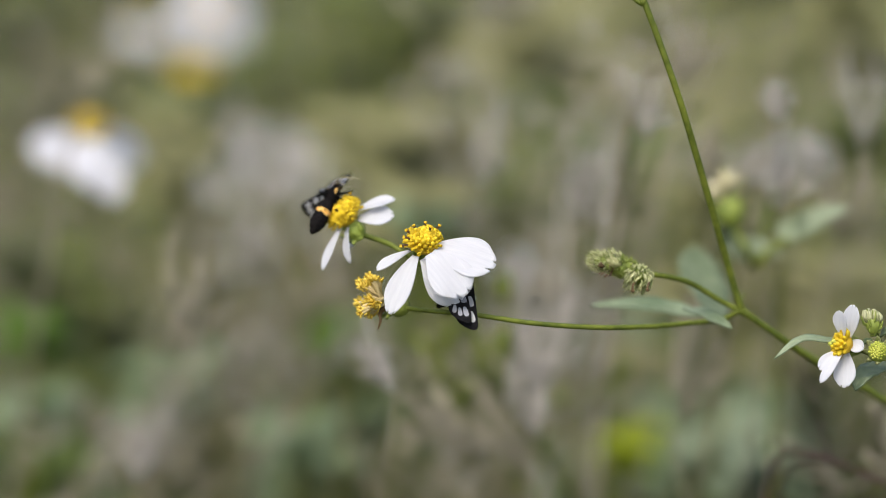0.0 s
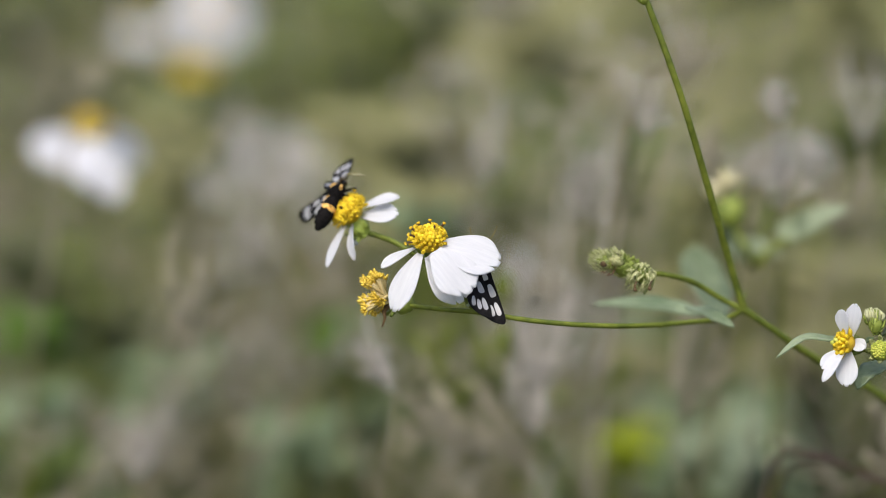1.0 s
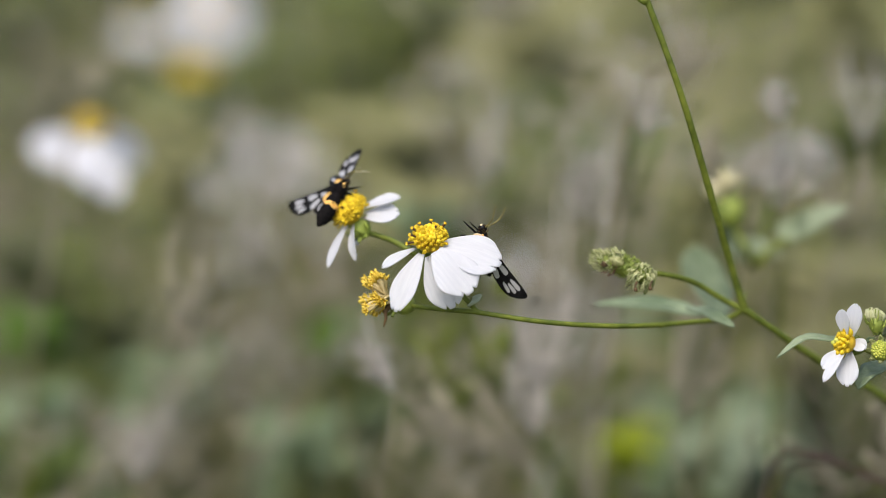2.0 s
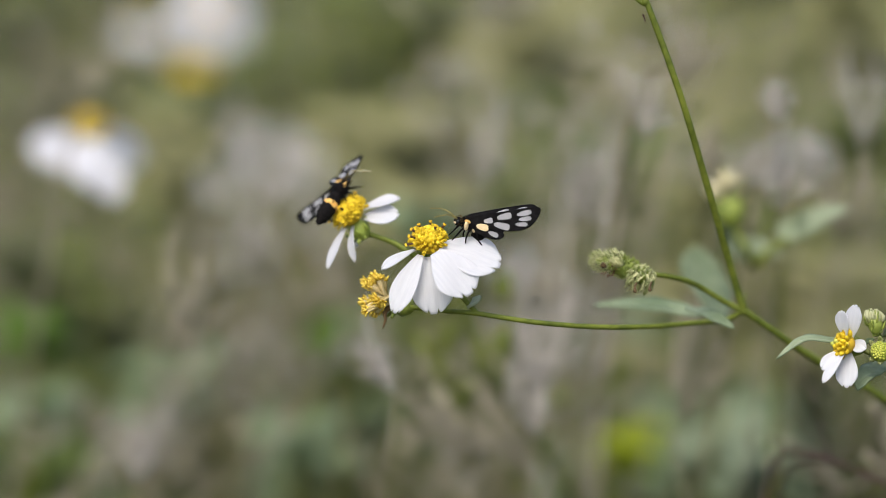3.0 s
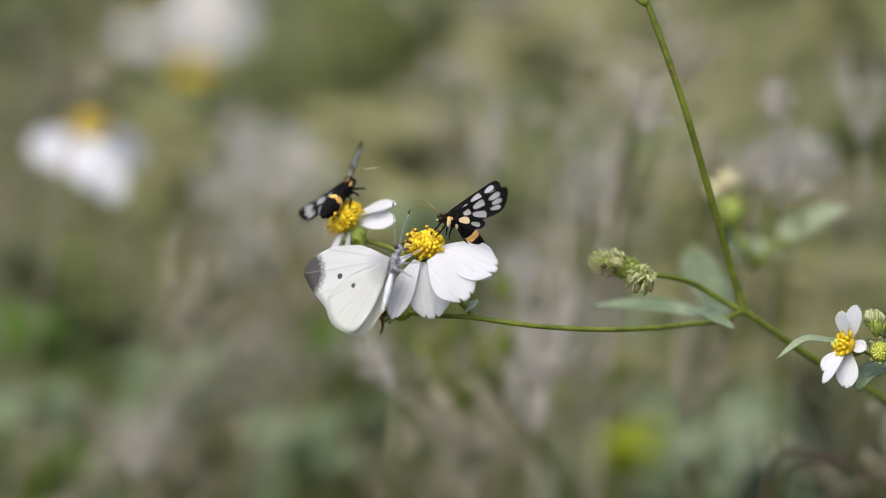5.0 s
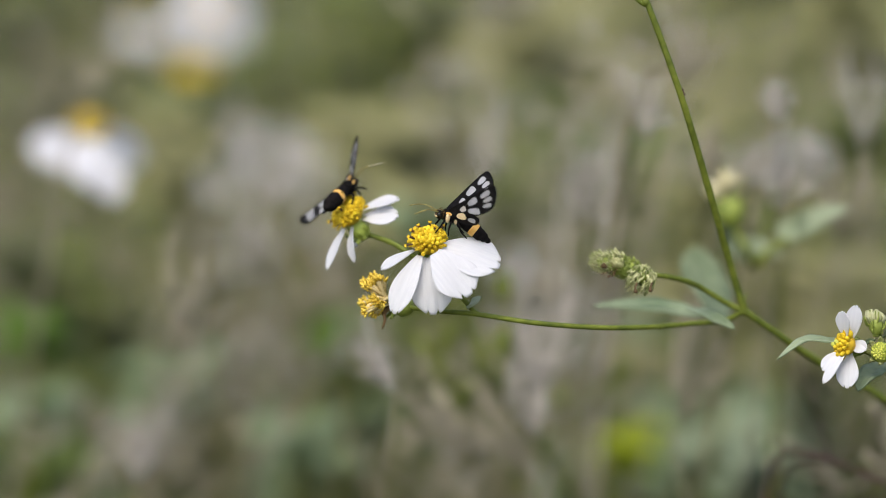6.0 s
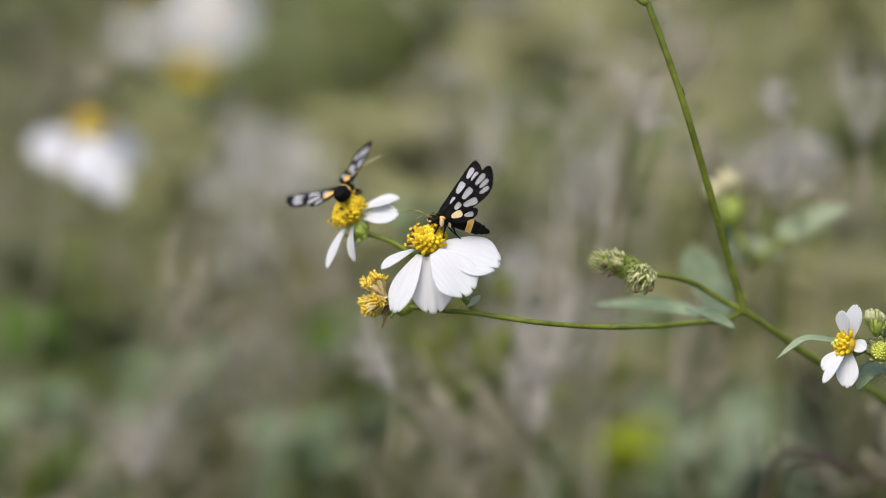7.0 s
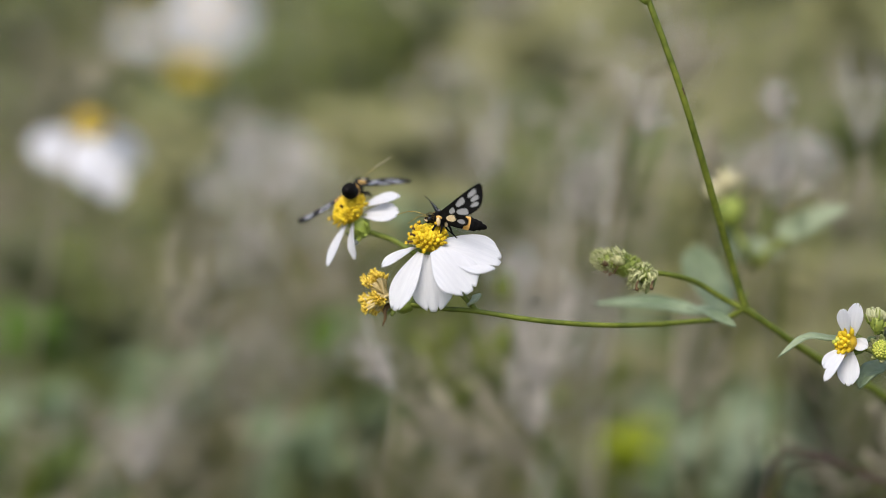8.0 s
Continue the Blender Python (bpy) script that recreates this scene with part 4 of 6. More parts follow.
def flower_head(name, cup, axis, cup_r, disc_c, disc_axis, disc_r, dome, petals, florets, seed, stamens=(), label="", fl_size=0.11, cup_mat=None, long=3.6, green=0.0, lobed=True):
    """A flower head: the green cup is the part, with disc, petals and stamens under it."""
    axis, da = Vector(axis).normalized(), Vector(disc_axis).normalized()
    bm = bmesh.new()
    blob(bm, cup, axis, cup_r * 2.2, cup_r, seg=12, rings=8)
    rnd = random.Random(seed)
    u = axis.orthogonal().normalized()
    v = axis.cross(u)
    for i in range(8):
        a = 2 * math.pi * i / 8
        o = u * math.cos(a) + v * math.sin(a)
        p = Vector(cup) - axis * cup_r * 0.5 + o * cup_r * 0.75
        slab(bm, [[p - u.lerp(v, .5) * 0.0003, p + u.lerp(v, .5) * 0.0003], [p + o * cup_r * 0.45 + axis * cup_r * 0.5 + axis.cross(o) * 0.0005, p + o * cup_r * 0.45 + axis * cup_r * 0.5 - axis.cross(o) * 0.0005],
                  [p + o * cup_r * 0.55 + axis * cup_r * 1.3 + axis.cross(o) * 0.0001, p + o * cup_r * 0.55 + axis * cup_r * 1.3 - axis.cross(o) * 0.0001]], 0.00025)
    head = part("flower_head", bm, cup_mat or CUP, plant, label)
    u = da.orthogonal().normalized()
    v = da.cross(u)
    bm = bmesh.new()
    blob(bm, Vector(disc_c) + da * dome * 0.1, da, dome * 1.4, disc_r * 0.78, seg=16, rings=10, mat=1)
    for i in range(florets):
        f = (i + 0.5) / florets
        a, r = i * 2.39996, disc_r * math.sqrt(f)
        h = dome * (math.sqrt(max(0.0, 1 - f)) * 0.95 - 0.05)
        o = u * math.cos(a) + v * math.sin(a)
        n = (da * (1.15 - f) + o * (f * 0.9)).normalized()
        p = Vector(disc_c) + da * h + o * r + Vector((rnd.uniform(-1, 1), rnd.uniform(-1, 1), rnd.uniform(-1, 1))) * disc_r * 0.03
        big = disc_r * fl_size * rnd.uniform(0.75, 1.1)
        n = (n + Vector((rnd.uniform(-1, 1), rnd.uniform(-1, 1), rnd.uniform(-1, 1))) * 0.16).normalized()
        tone = 2 if f < green else 0
        p += n * big * rnd.uniform(-0.3, 0.9)
        if not lobed or f < 0.45 or rnd.random() < 0.2:
            blob(bm, p, n, big * long, big, seg=7, rings=6, taper=-0.45, mat=tone)
            continue
        # an open floret: a slim tube with five short lobes
        blob(bm, p, n, big * long, big * 0.80, seg=6, rings=6, taper=-0.4, mat=tone)
        w = n.orthogonal().normalized()
        for k in range(5):
            o2 = Matrix.Rotation(k * 1.2566 + i, 3, n) @ w
            blob(bm, p + n * big * (long * 0.5 - 0.35) + o2 * big * 0.5, n + o2 * 0.7, big * 1.1, big * 0.42, seg=5, rings=4, mat=tone)
    tagged(part("disc", bm, [DISC, DOME, LIME_FLORET], head, "yellow domed disc of tiny florets"), kind="stuff")
    for p, q in stamens:
        bm = bmesh.new()
        tube(bm, [p, Vector(p).lerp(Vector(q), 0.5) + Vector((0.0001, 0, 0.0001)), q], 0.00024, 0.00028, steps=4, seg=6, mat=0)
        d = (Vector(q) - Vector(p)).normalized()
        for k in range(3):
            w = d.orthogonal().normalized()
            w = Matrix.Rotation(k * 2.09, 3, d) @ w
            blob(bm, Vector(q) + d * 0.0002 + w * 0.0002, d + w * 0.5, 0.00062, 0.00025, seg=6, rings=4, mat=1)
        part("stamen", bm, [ANTHER, POLLEN], head, "dark brown stamen with a yellow tip")
    made = []
    for i, (base, tip, face, width, bend, cupped) in enumerate(petals):
        al = Vector(tip) - Vector(base)
        ob = part("petal", petal_mesh(al.length, width, bend, cupped, seed=seed * 7 + i), PETAL, head, m=frame_of(Vector(base), al, face))
        made.append(ob)
    return head, made


def build_spray():
    bm = bmesh.new()
    tube(bm, [FOOT - Vector((0, 0, 0.03)), FOOT + Vector((0.004, 0, 0.2)), at(1760, 850, 54), at(1568, 708, 46), at(1440, 634, 34), NODE], px(10), px(6.4), steps=40, seg=12, rough=0.025)
    for p, r in ((NODE, 8.5), (at(1326, 556, 26), 7.5)):
        blob(bm, p, (0.6, 0, -0.5), px(26), px(r), seg=10, rings=6)
    part("main_stem", bm, STEM, plant)
    bm = bmesh.new()
    tube(bm, [NODE, at(1296, 482, 22), at(1250, 322, 11), at(1203, 165, 3), at(1145, 5, 0), at(1105, -90, 0), at(1080, -200, 2)], px(7.2), px(4.6), steps=40, seg=12, rough=0.025)
    tube(bm, [at(1142, 8, 0), at(1126, -2, 0), at(1100, -24, -2)], px(5), px(3), steps=8, seg=8)
    blob(bm, at(1142, 3, 0), (0.4, 0, -1), px(18), px(7.5), seg=10)
    part("upper_stem", bm, STEM, plant)
    bm = bmesh.new()
    tube(bm, [NODE, at(1282, 534, 25), at(1230, 503, 21), at(1190, 491, 17), at(1150, 485, 14), at(1110, 480, 14)], px(5.6), px(4.6), steps=24, seg=10, rough=0.025)
    part("bud_stem", bm, STEM, plant)
    bm = bmesh.new()
    tube(bm, [NODE, at(1285, 566, 27), at(1240, 571, 22), at(1150, 578, 13), at(1060, 579, 7), at(950, 571, 3), at(842, 555, 1), at(790, 551, 3), at(735, 545, 8), at(712, 540, 10)], px(5.4), px(4.0), steps=48, seg=10, rough=0.025)
    blob(bm, at(842, 554, 1), (1, 0, -0.2), px(18), px(5.6), seg=8)
    blob(bm, at(1168, 578, 14.5), (1, 0, 0), px(12), px(5.4), seg=8)
    branch = part("branch", bm, STEM, plant)
    bm = bmesh.new()
    tube(bm, [at(842, 553, 1), at(822, 530, 2), at(803, 512, 4), at(782, 480, 7), at(770, 452, 6)], px(4.6), px(4), steps=14, seg=10, rough=0.025)
    s1 = part("flower_stalk", bm, STEM, plant)
    bm = bmesh.new()
    tube(bm, [at(800, 508, 6), at(765, 475, 14), at(722, 445, 14), at(690, 427, 16), at(655, 415, 18), at(635, 408, 19)], px(4.6), px(5.2), steps=20, seg=10, rough=0.08)
    s2 = part("flower_stalk", bm, STEM, plant)
    leaf = part("bract", leaf_mesh([at(828, 545, 1), at(838, 536, -1), at(851, 524, -1)], px(17), (-0.3, -0.6, 0.9), 0.2, 0, 0.0006, 0.5), PALE_BRACT, plant, "small grey-green bract")
    moved = [branch, s1, s2, leaf]

    # main flower
    c = at(759, 432, -1)
    ax = Vector((-0.03, -0.62, 0.78))
    stam = [(at(x + (757 - x) * 0.3, y + (428 - y) * 0.36, d), at(x, y, d - 0.4)) for x, y, d in (
        (742, 399, 1), (762, 394, 2), (771, 401, -3), (786, 399, 1), (729, 407, -2), (725, 419, -4), (720, 434, -6), (736, 404, 2), (779, 407, 3))]
    petals = [
        (at(734, 443, -1), at(674, 469, -6), (-0.3, -0.45, 0.85), px(32), 0.25, 0.2),
        (at(745, 452, -3), at(692, 546, -9), (-0.35, -1, 0.35), px(47), 0.35, 0.18),
        (at(760, 455, -3), at(769, 555, -6), (0.0, -1, 0.3), px(74), 0.3, 0.12),
        (at(771, 447, -5), at(834, 516, -10), (0.2, -1, 0.5), px(86), 0.3, 0.10),
        (at(778, 438, -2), at(886, 462, -6), (0.1, -0.9, 0.65), px(86), 0.25, 0.10),
        (at(776, 430, 3), at(822, 430, 16), (0.1, -0.3, 1), px(60), 0.3, 0.1),
        (at(757, 420, 4), at(745, 420, 15), (0, -0.2, 1), px(50), 0.5, 0.1)]
    h1, made = flower_head("flower_head", at(765, 445, 3), ax, px(20), c, ax, px(29.5), px(27), petals, 84, 2, stam, "large white flower with drooping petals", 0.135)
    # flower behind it, turned away
    ax2 = Vector((-0.62, -0.42, 0.66))
    p2 = [
        (at(642, 370, 18), at(707, 349, 16), (-0.3, -0.5, 0.9), px(40), 0.1, 0.25),
        (at(644, 385, 17), at(705, 379, 14), (0.1, -0.85, 0.7), px(46), 0.1, 0.15),
        (at(612, 402, 16), at(575, 474, 14), (-0.8, -0.6, -0.1), px(24), 0.15, 0.25),
        (at(625, 400, 16), at(614, 462, 13), (-0.9, -0.5, 0.1), px(24), 0.5, 0.25),
        (at(630, 398, 19), at(628, 432, 26), (-0.4, 0.4, 0.1), px(26), 0.2, 0.2)]
    st2 = [(at(595, 390, 17), at(584, 392, 17)), (at(628, 352, 18), at(628, 342, 18)), (at(606, 372, 12), at(601, 368, 11))]
    h2, _ = flower_head("flower_head", at(637, 407, 18), ax2, px(19), at(622, 380, 17.5), ax2, px(33), px(27), p2, 210, 5, st2, "white flower on a side stalk with few petals", 0.095, LIME_CUP)
    for k, (x, y) in enumerate(((612, 418), (620, 431), (634, 432), (650, 420))):
        part("bract", leaf_mesh([at(636, 412, 18.5), at((636 + x) / 2, (414 + y) / 2 + 2, 17), at(x, y, 16.5)], px(9), (-0.3, -0.8, 0.5), 0.2, 0, 0.0004, 0.5), LEAF if k < 2 else LIME_CUP, h2, "narrow green bract")
    # withered head at the branch end
    bm = bmesh.new()
    blob(bm, at(713, 540, 10), (1, 0.1, -0.1), px(44), px(18), seg=12, rings=8, taper=-0.2, ragged=0.2)
    tuft(bm, at(705, 541, 10), (-0.9, -0.2, -0.2), 14, 0.9, px(26), px(3.2), 21)
    h3 = part("withered_head", bm, CUP, plant, "withered flower head with shrivelled yellow florets")
    bm = bmesh.new()
    rnd = random.Random(31)
    for i in range(70):
        top = i % 5 < 2
        root = at(686 + rnd.uniform(-6, 6), 532 + rnd.uniform(-8, 8), 8 + rnd.uniform(-1.5, 1.5))
        a, r = rnd.uniform(0, 6.28), math.sqrt(rnd.random())
        q = at(663 + 22 * r * math.cos(a), 499 + 13 * r * math.sin(a), 7 + 3 * r * math.sin(a * 2)) if top else at(661 + 24 * r * math.cos(a), 541 + 17 * r * math.sin(a), 6 + 3 * r * math.sin(a * 2))
        tube(bm, [root, root.lerp(q, 0.5) + Vector((0, -0.0004, 0.0003)), q], px(2.2), px(3.2), steps=4, seg=6, mat=0)
        dv = (q - root).normalized()
        for k in range(4):
            w = Matrix.Rotation(k * 1.57 + a, 3, dv) @ dv.orthogonal().normalized()
            blob(bm, q + dv * px(1) + w * px(3.0), dv + w * 0.7, px(14), px(2.5), seg=6, rings=4, mat=1)
    tagged(part("floret_tuft", bm, [STRAW, WITHER], h3, "shrivelled yellow florets"), kind="stuff")
    bm = bmesh.new()
    tube(bm, [at(690, 543, 8), at(681, 552, 7), at(682, 566, 6), at(677, 582, 6)], px(6), px(1), steps=8, seg=6, rough=0.3)
    part("dead_bract", bm, DEAD, h3, "brown dead bract")
    moved += [h1, h2, h3]

    # bristly bud pair on the short stem
    bm = bmesh.new()
    blob(bm, at(1106, 476, 14), (-1, 0, 0.3), px(58), px(18), seg=14, rings=9, taper=0.15, ragged=0.25)
    coat(bm, at(1106, 476, 14), (-1, 0, 0.3), px(58), px(18), 110, px(9), px(1.7), (-0.7, 0, 0.5), 40)
    b1 = part("seed_head", bm, CUP, plant, "spent bristly green head")
    bm = bmesh.new()
    blob(bm, at(1074, 465, 13), (-1, 0, 0.35), px(40), px(16), seg=12, rings=8, mat=1, ragged=0.25)
    coat(bm, at(1068, 465, 13), (-0.9, -0.1, 0.35), px(42), px(17), 420, px(8), px(0.9), (-0.6, -0.05, 0.35), 41)
    coat(bm, at(1092, 459, 12), (-0.9, -0.1, 0.35), px(30), px(12), 110, px(8), px(1.2), (-0.5, 0, 0.7), 42)
    coat(bm, at(1113, 474, 12), (-0.9, -0.1, 0.35), px(36), px(16), 80, px(9), px(1.6), (0.1, 0, 0.6), 43, 1)
    tagged(part("bristle_coat", bm, [CREAM_BRISTLE, CUP], b1, "pale fuzzy bristles"), kind="stuff")
    bm = bmesh.new()
    coat(bm, at(1076, 478, 11.5), (-0.8, 0, 0.2), px(26), px(9), 22, px(9), px(1.5), (-0.4, -0.3, -0.2), 45)
    blob(bm, at(1069, 470, 10.9), (-0.6, -0.5, 0.5), px(14), px(5), seg=8, rings=6, ragged=0.4)
    part("bract", bm, DEAD, b1, "dark dried bracts")
    bm = bmesh.new()
    blob(bm, at(1090, 464, 11.6), (-1, -0.2, 0.35), px(30), px(10), seg=10, rings=7, taper=0.2, ragged=0.15)
    part("calyx", bm, PALE_BUD, b1, "smooth pale green calyx lobe")
    bm = bmesh.new()
    blob(bm, at(1137, 489, 12), (-0.3, -0.6, -0.3), px(34), px(17), seg=12)
    b2 = part("seed_head", bm, CUP, plant, "round bud covered in curling bracts")
    bm = bmesh.new()
    coat(bm, at(1137, 489, 11.5), (0, 0, 1), px(38), px(19), 210, px(15), px(1.9), (-0.25, 0, -0.55), 47)
    tagged(part("bristle_coat", bm, CREAM_BRISTLE, b2, "pale curling bracts"), kind="stuff")
    for x, y in ((1124, 514), (1150, 512)):
        bm = bmesh.new()
        tube(bm, [at(x + 3, 500, 9), at(x, 507, 8), at(x, y, 8)], px(1.8), px(2), steps=4, seg=6)
        blob(bm, at(x, y + 1, 8), (0.5, 0, -1), px(8), px(3.6), seg=8, rings=5)
        part("bract", bm, DEAD, b2)

    # leaves at the node
    part("leaf", leaf_mesh([at(1245, 560, 36), at(1150, 541, 42), at(1048, 541, 46)], px(44), (0.05, -0.55, 0.85), 0.25, 9, shape=0.4), GREY_LEAF, plant, "grey-green lance-shaped leaf")
    part("leaf", leaf_mesh([at(1276, 575, 44), at(1248, 508, 74), at(1236, 436, 92)], px(102), (0.25, -0.9, 0.25), 0.15, 9, shape=0.55), NODE_LEAF, plant, "broad grey-green leaf")
    part("leaf", leaf_mesh([at(1212, 546, 32), at(1252, 556, 26), at(1300, 582, 22)], px(32), (0.1, -0.55, 0.85), 0.2, 5, shape=0.55), GREY_LEAF, plant)
    part("leaf", leaf_mesh([at(1310, 548, 27), at(1316, 530, 26), at(1323, 516, 26)], px(8), (0, -1, 0.2), 0.2, 0, shape=0.4), PALE_BUD, plant)

    # the flower and buds at the side
    ax4 = Vector((-0.95, -0.06, 0.28))
    d4 = at(1501, 611, -1)
    p4 = [
        (at(1496, 596, -2), at(1488, 551, -4), (-0.8, -0.8, 0.2), px(30), 0.15, 0.2),
        (at(1506, 598, -1), at(1514, 540, -3), (-0.7, -0.9, 0.1), px(33), 0.1, 0.1),
        (at(1508, 606, 0), at(1528, 616, -4), (-0.3, -0.9, 0.3), px(26), 0.4, 0.2),
        (at(1490, 622, -1), at(1456, 650, -5), (-0.2, -0.9, 0.6), px(30), 0.3, 0.2),
        (at(1494, 624, -2), at(1455, 673, -7), (-0.2, -0.6, 0.9), px(20), 0.2, 0.2),
        (at(1502, 624, 0), at(1497, 684, -4), (-0.3, -0.9, 0.1), px(40), 0.2, 0.15)]
    st4 = []
    flower_head("flower_head", at(1515, 615, 2), ax4, px(15), d4, ax4, px(23), px(20), p4, 44, 8, st4, "small white flower with a yellow disc beside buds", 0.165, None, 4.8, 0.10, False)
    bm = bmesh.new()
    tube(bm, [at(1568 + 150, 760, 14), at(1640, 700, 8), at(1590, 640, 4), at(1560, 632, 3), at(1518, 617, 2)], px(7), px(4), steps=20, seg=10)
    tube(bm, [at(1590, 640, 4), at(1566, 612, 2), at(1553, 585, 1)], px(4), px(3.5), steps=10, seg=8)
    part("side_stem", bm, STEM, plant)
    bm = bmesh.new()
    blob(bm, at(1549, 576, 0), (-0.1, -0.1, 1), px(34), px(12), seg=12, rings=8, taper=-0.15)
    coat(bm, at(1549, 578, 0), (-0.1, -0.1, 1), px(30), px(12), 26, px(12), px(2.0), (-0.1, 0, 0.9), 51)
    b3 = part("bud", bm, CUP, plant, "half-open pale green bud")
    for k in range(15):
        a = k * 2.4
        o = Vector((math.cos(a), math.sin(a) * 0.8, 0))
        f = 0.35 + 0.65 * k / 15
        k2 = 1 + 0.22 * math.sin(k * 2.3)
        bm = leaf_mesh([at(1548, 572, 0) + o * px(10 * f), at(1547, 562, 0) + o * px(17 * f), at(1546, 550 - 6 * k2 + 8 * f, 0) + o * px(14 * f * k2)], px(9), -o + Vector((0, 0, 0.4)), -0.35, 0, 0.0007, 0.5)
        part("sepal", bm, SEPAL, b3)
    bm = bmesh.new()
    blob(bm, at(1559, 623, -2), (-0.3, -0.9, 0.3), px(34), px(19), seg=14, rings=8)
    b4 = part("bud", bm, CUP, plant, "tight round green bud")
    bm = bmesh.new()
    for i in range(46):
        f = i / 46
        a, r = i * 2.39996, px(16) * math.sqrt(f)
        dv = Vector((-0.3, -0.9, 0.3)).normalized()
        u = dv.orthogonal().normalized()
        blob(bm, at(1559, 623, -2) + dv * px(16) * math.sqrt(1 - f * 0.8) + (u * math.cos(a) + dv.cross(u) * math.sin(a)) * r, dv, px(7), px(2.7), seg=6, rings=4)
    tagged(part("floret_disc", bm, LIME_FLORET, b4), kind="stuff")
    for k in range(8):
        a = k * math.pi / 4
        dv = Vector((-0.3, -0.9, 0.3)).normalized()
        u = dv.orthogonal().normalized()
        o = u * math.cos(a) + dv.cross(u) * math.sin(a)
        p = at(1559, 623, -1)
        part("sepal", leaf_mesh([p + o * px(12), p + o * px(20) + dv * px(4), p + o * px(25) + dv * px(12)], px(9), dv, 0.2, 0, 0.0005, 0.5), PALE_BUD, b4)
    part("leaf", leaf_mesh([at(1512, 612, 4), at(1465, 604, 3), at(1420, 603, 1), at(1374, 636, -1)], px(22), (-0.1, -0.45, 0.9), 0.3, 6, shape=0.42), GREY_LEAF, plant, "narrow toothed leaf")
    part("leaf", leaf_mesh([at(1600, 640, 8), at(1555, 652, 6), at(1530, 668, 3), at(1518, 692, 1)], px(36), (-0.4, -0.8, 0.6), 0.2, 5, shape=0.5), GREY_LEAF, plant, "curved green leaf")
    part("leaf", leaf_mesh([at(1528, 618, 3), at(1534, 606, 1), at(1548, 600, 0)], px(12), (0, -0.7, 0.7), 0.2, 0, shape=0.5), LEAF, plant)
    part("leaf", leaf_mesh([at(1560, 600, 3), at(1570, 588, 1), at(1590, 580, 0)], px(16), (0, -0.7, 0.7), 0.2, 0, shape=0.5), LEAF, plant)
    return moved, made[2]


BRANCH_PARTS, LOW_PETAL = build_spray()


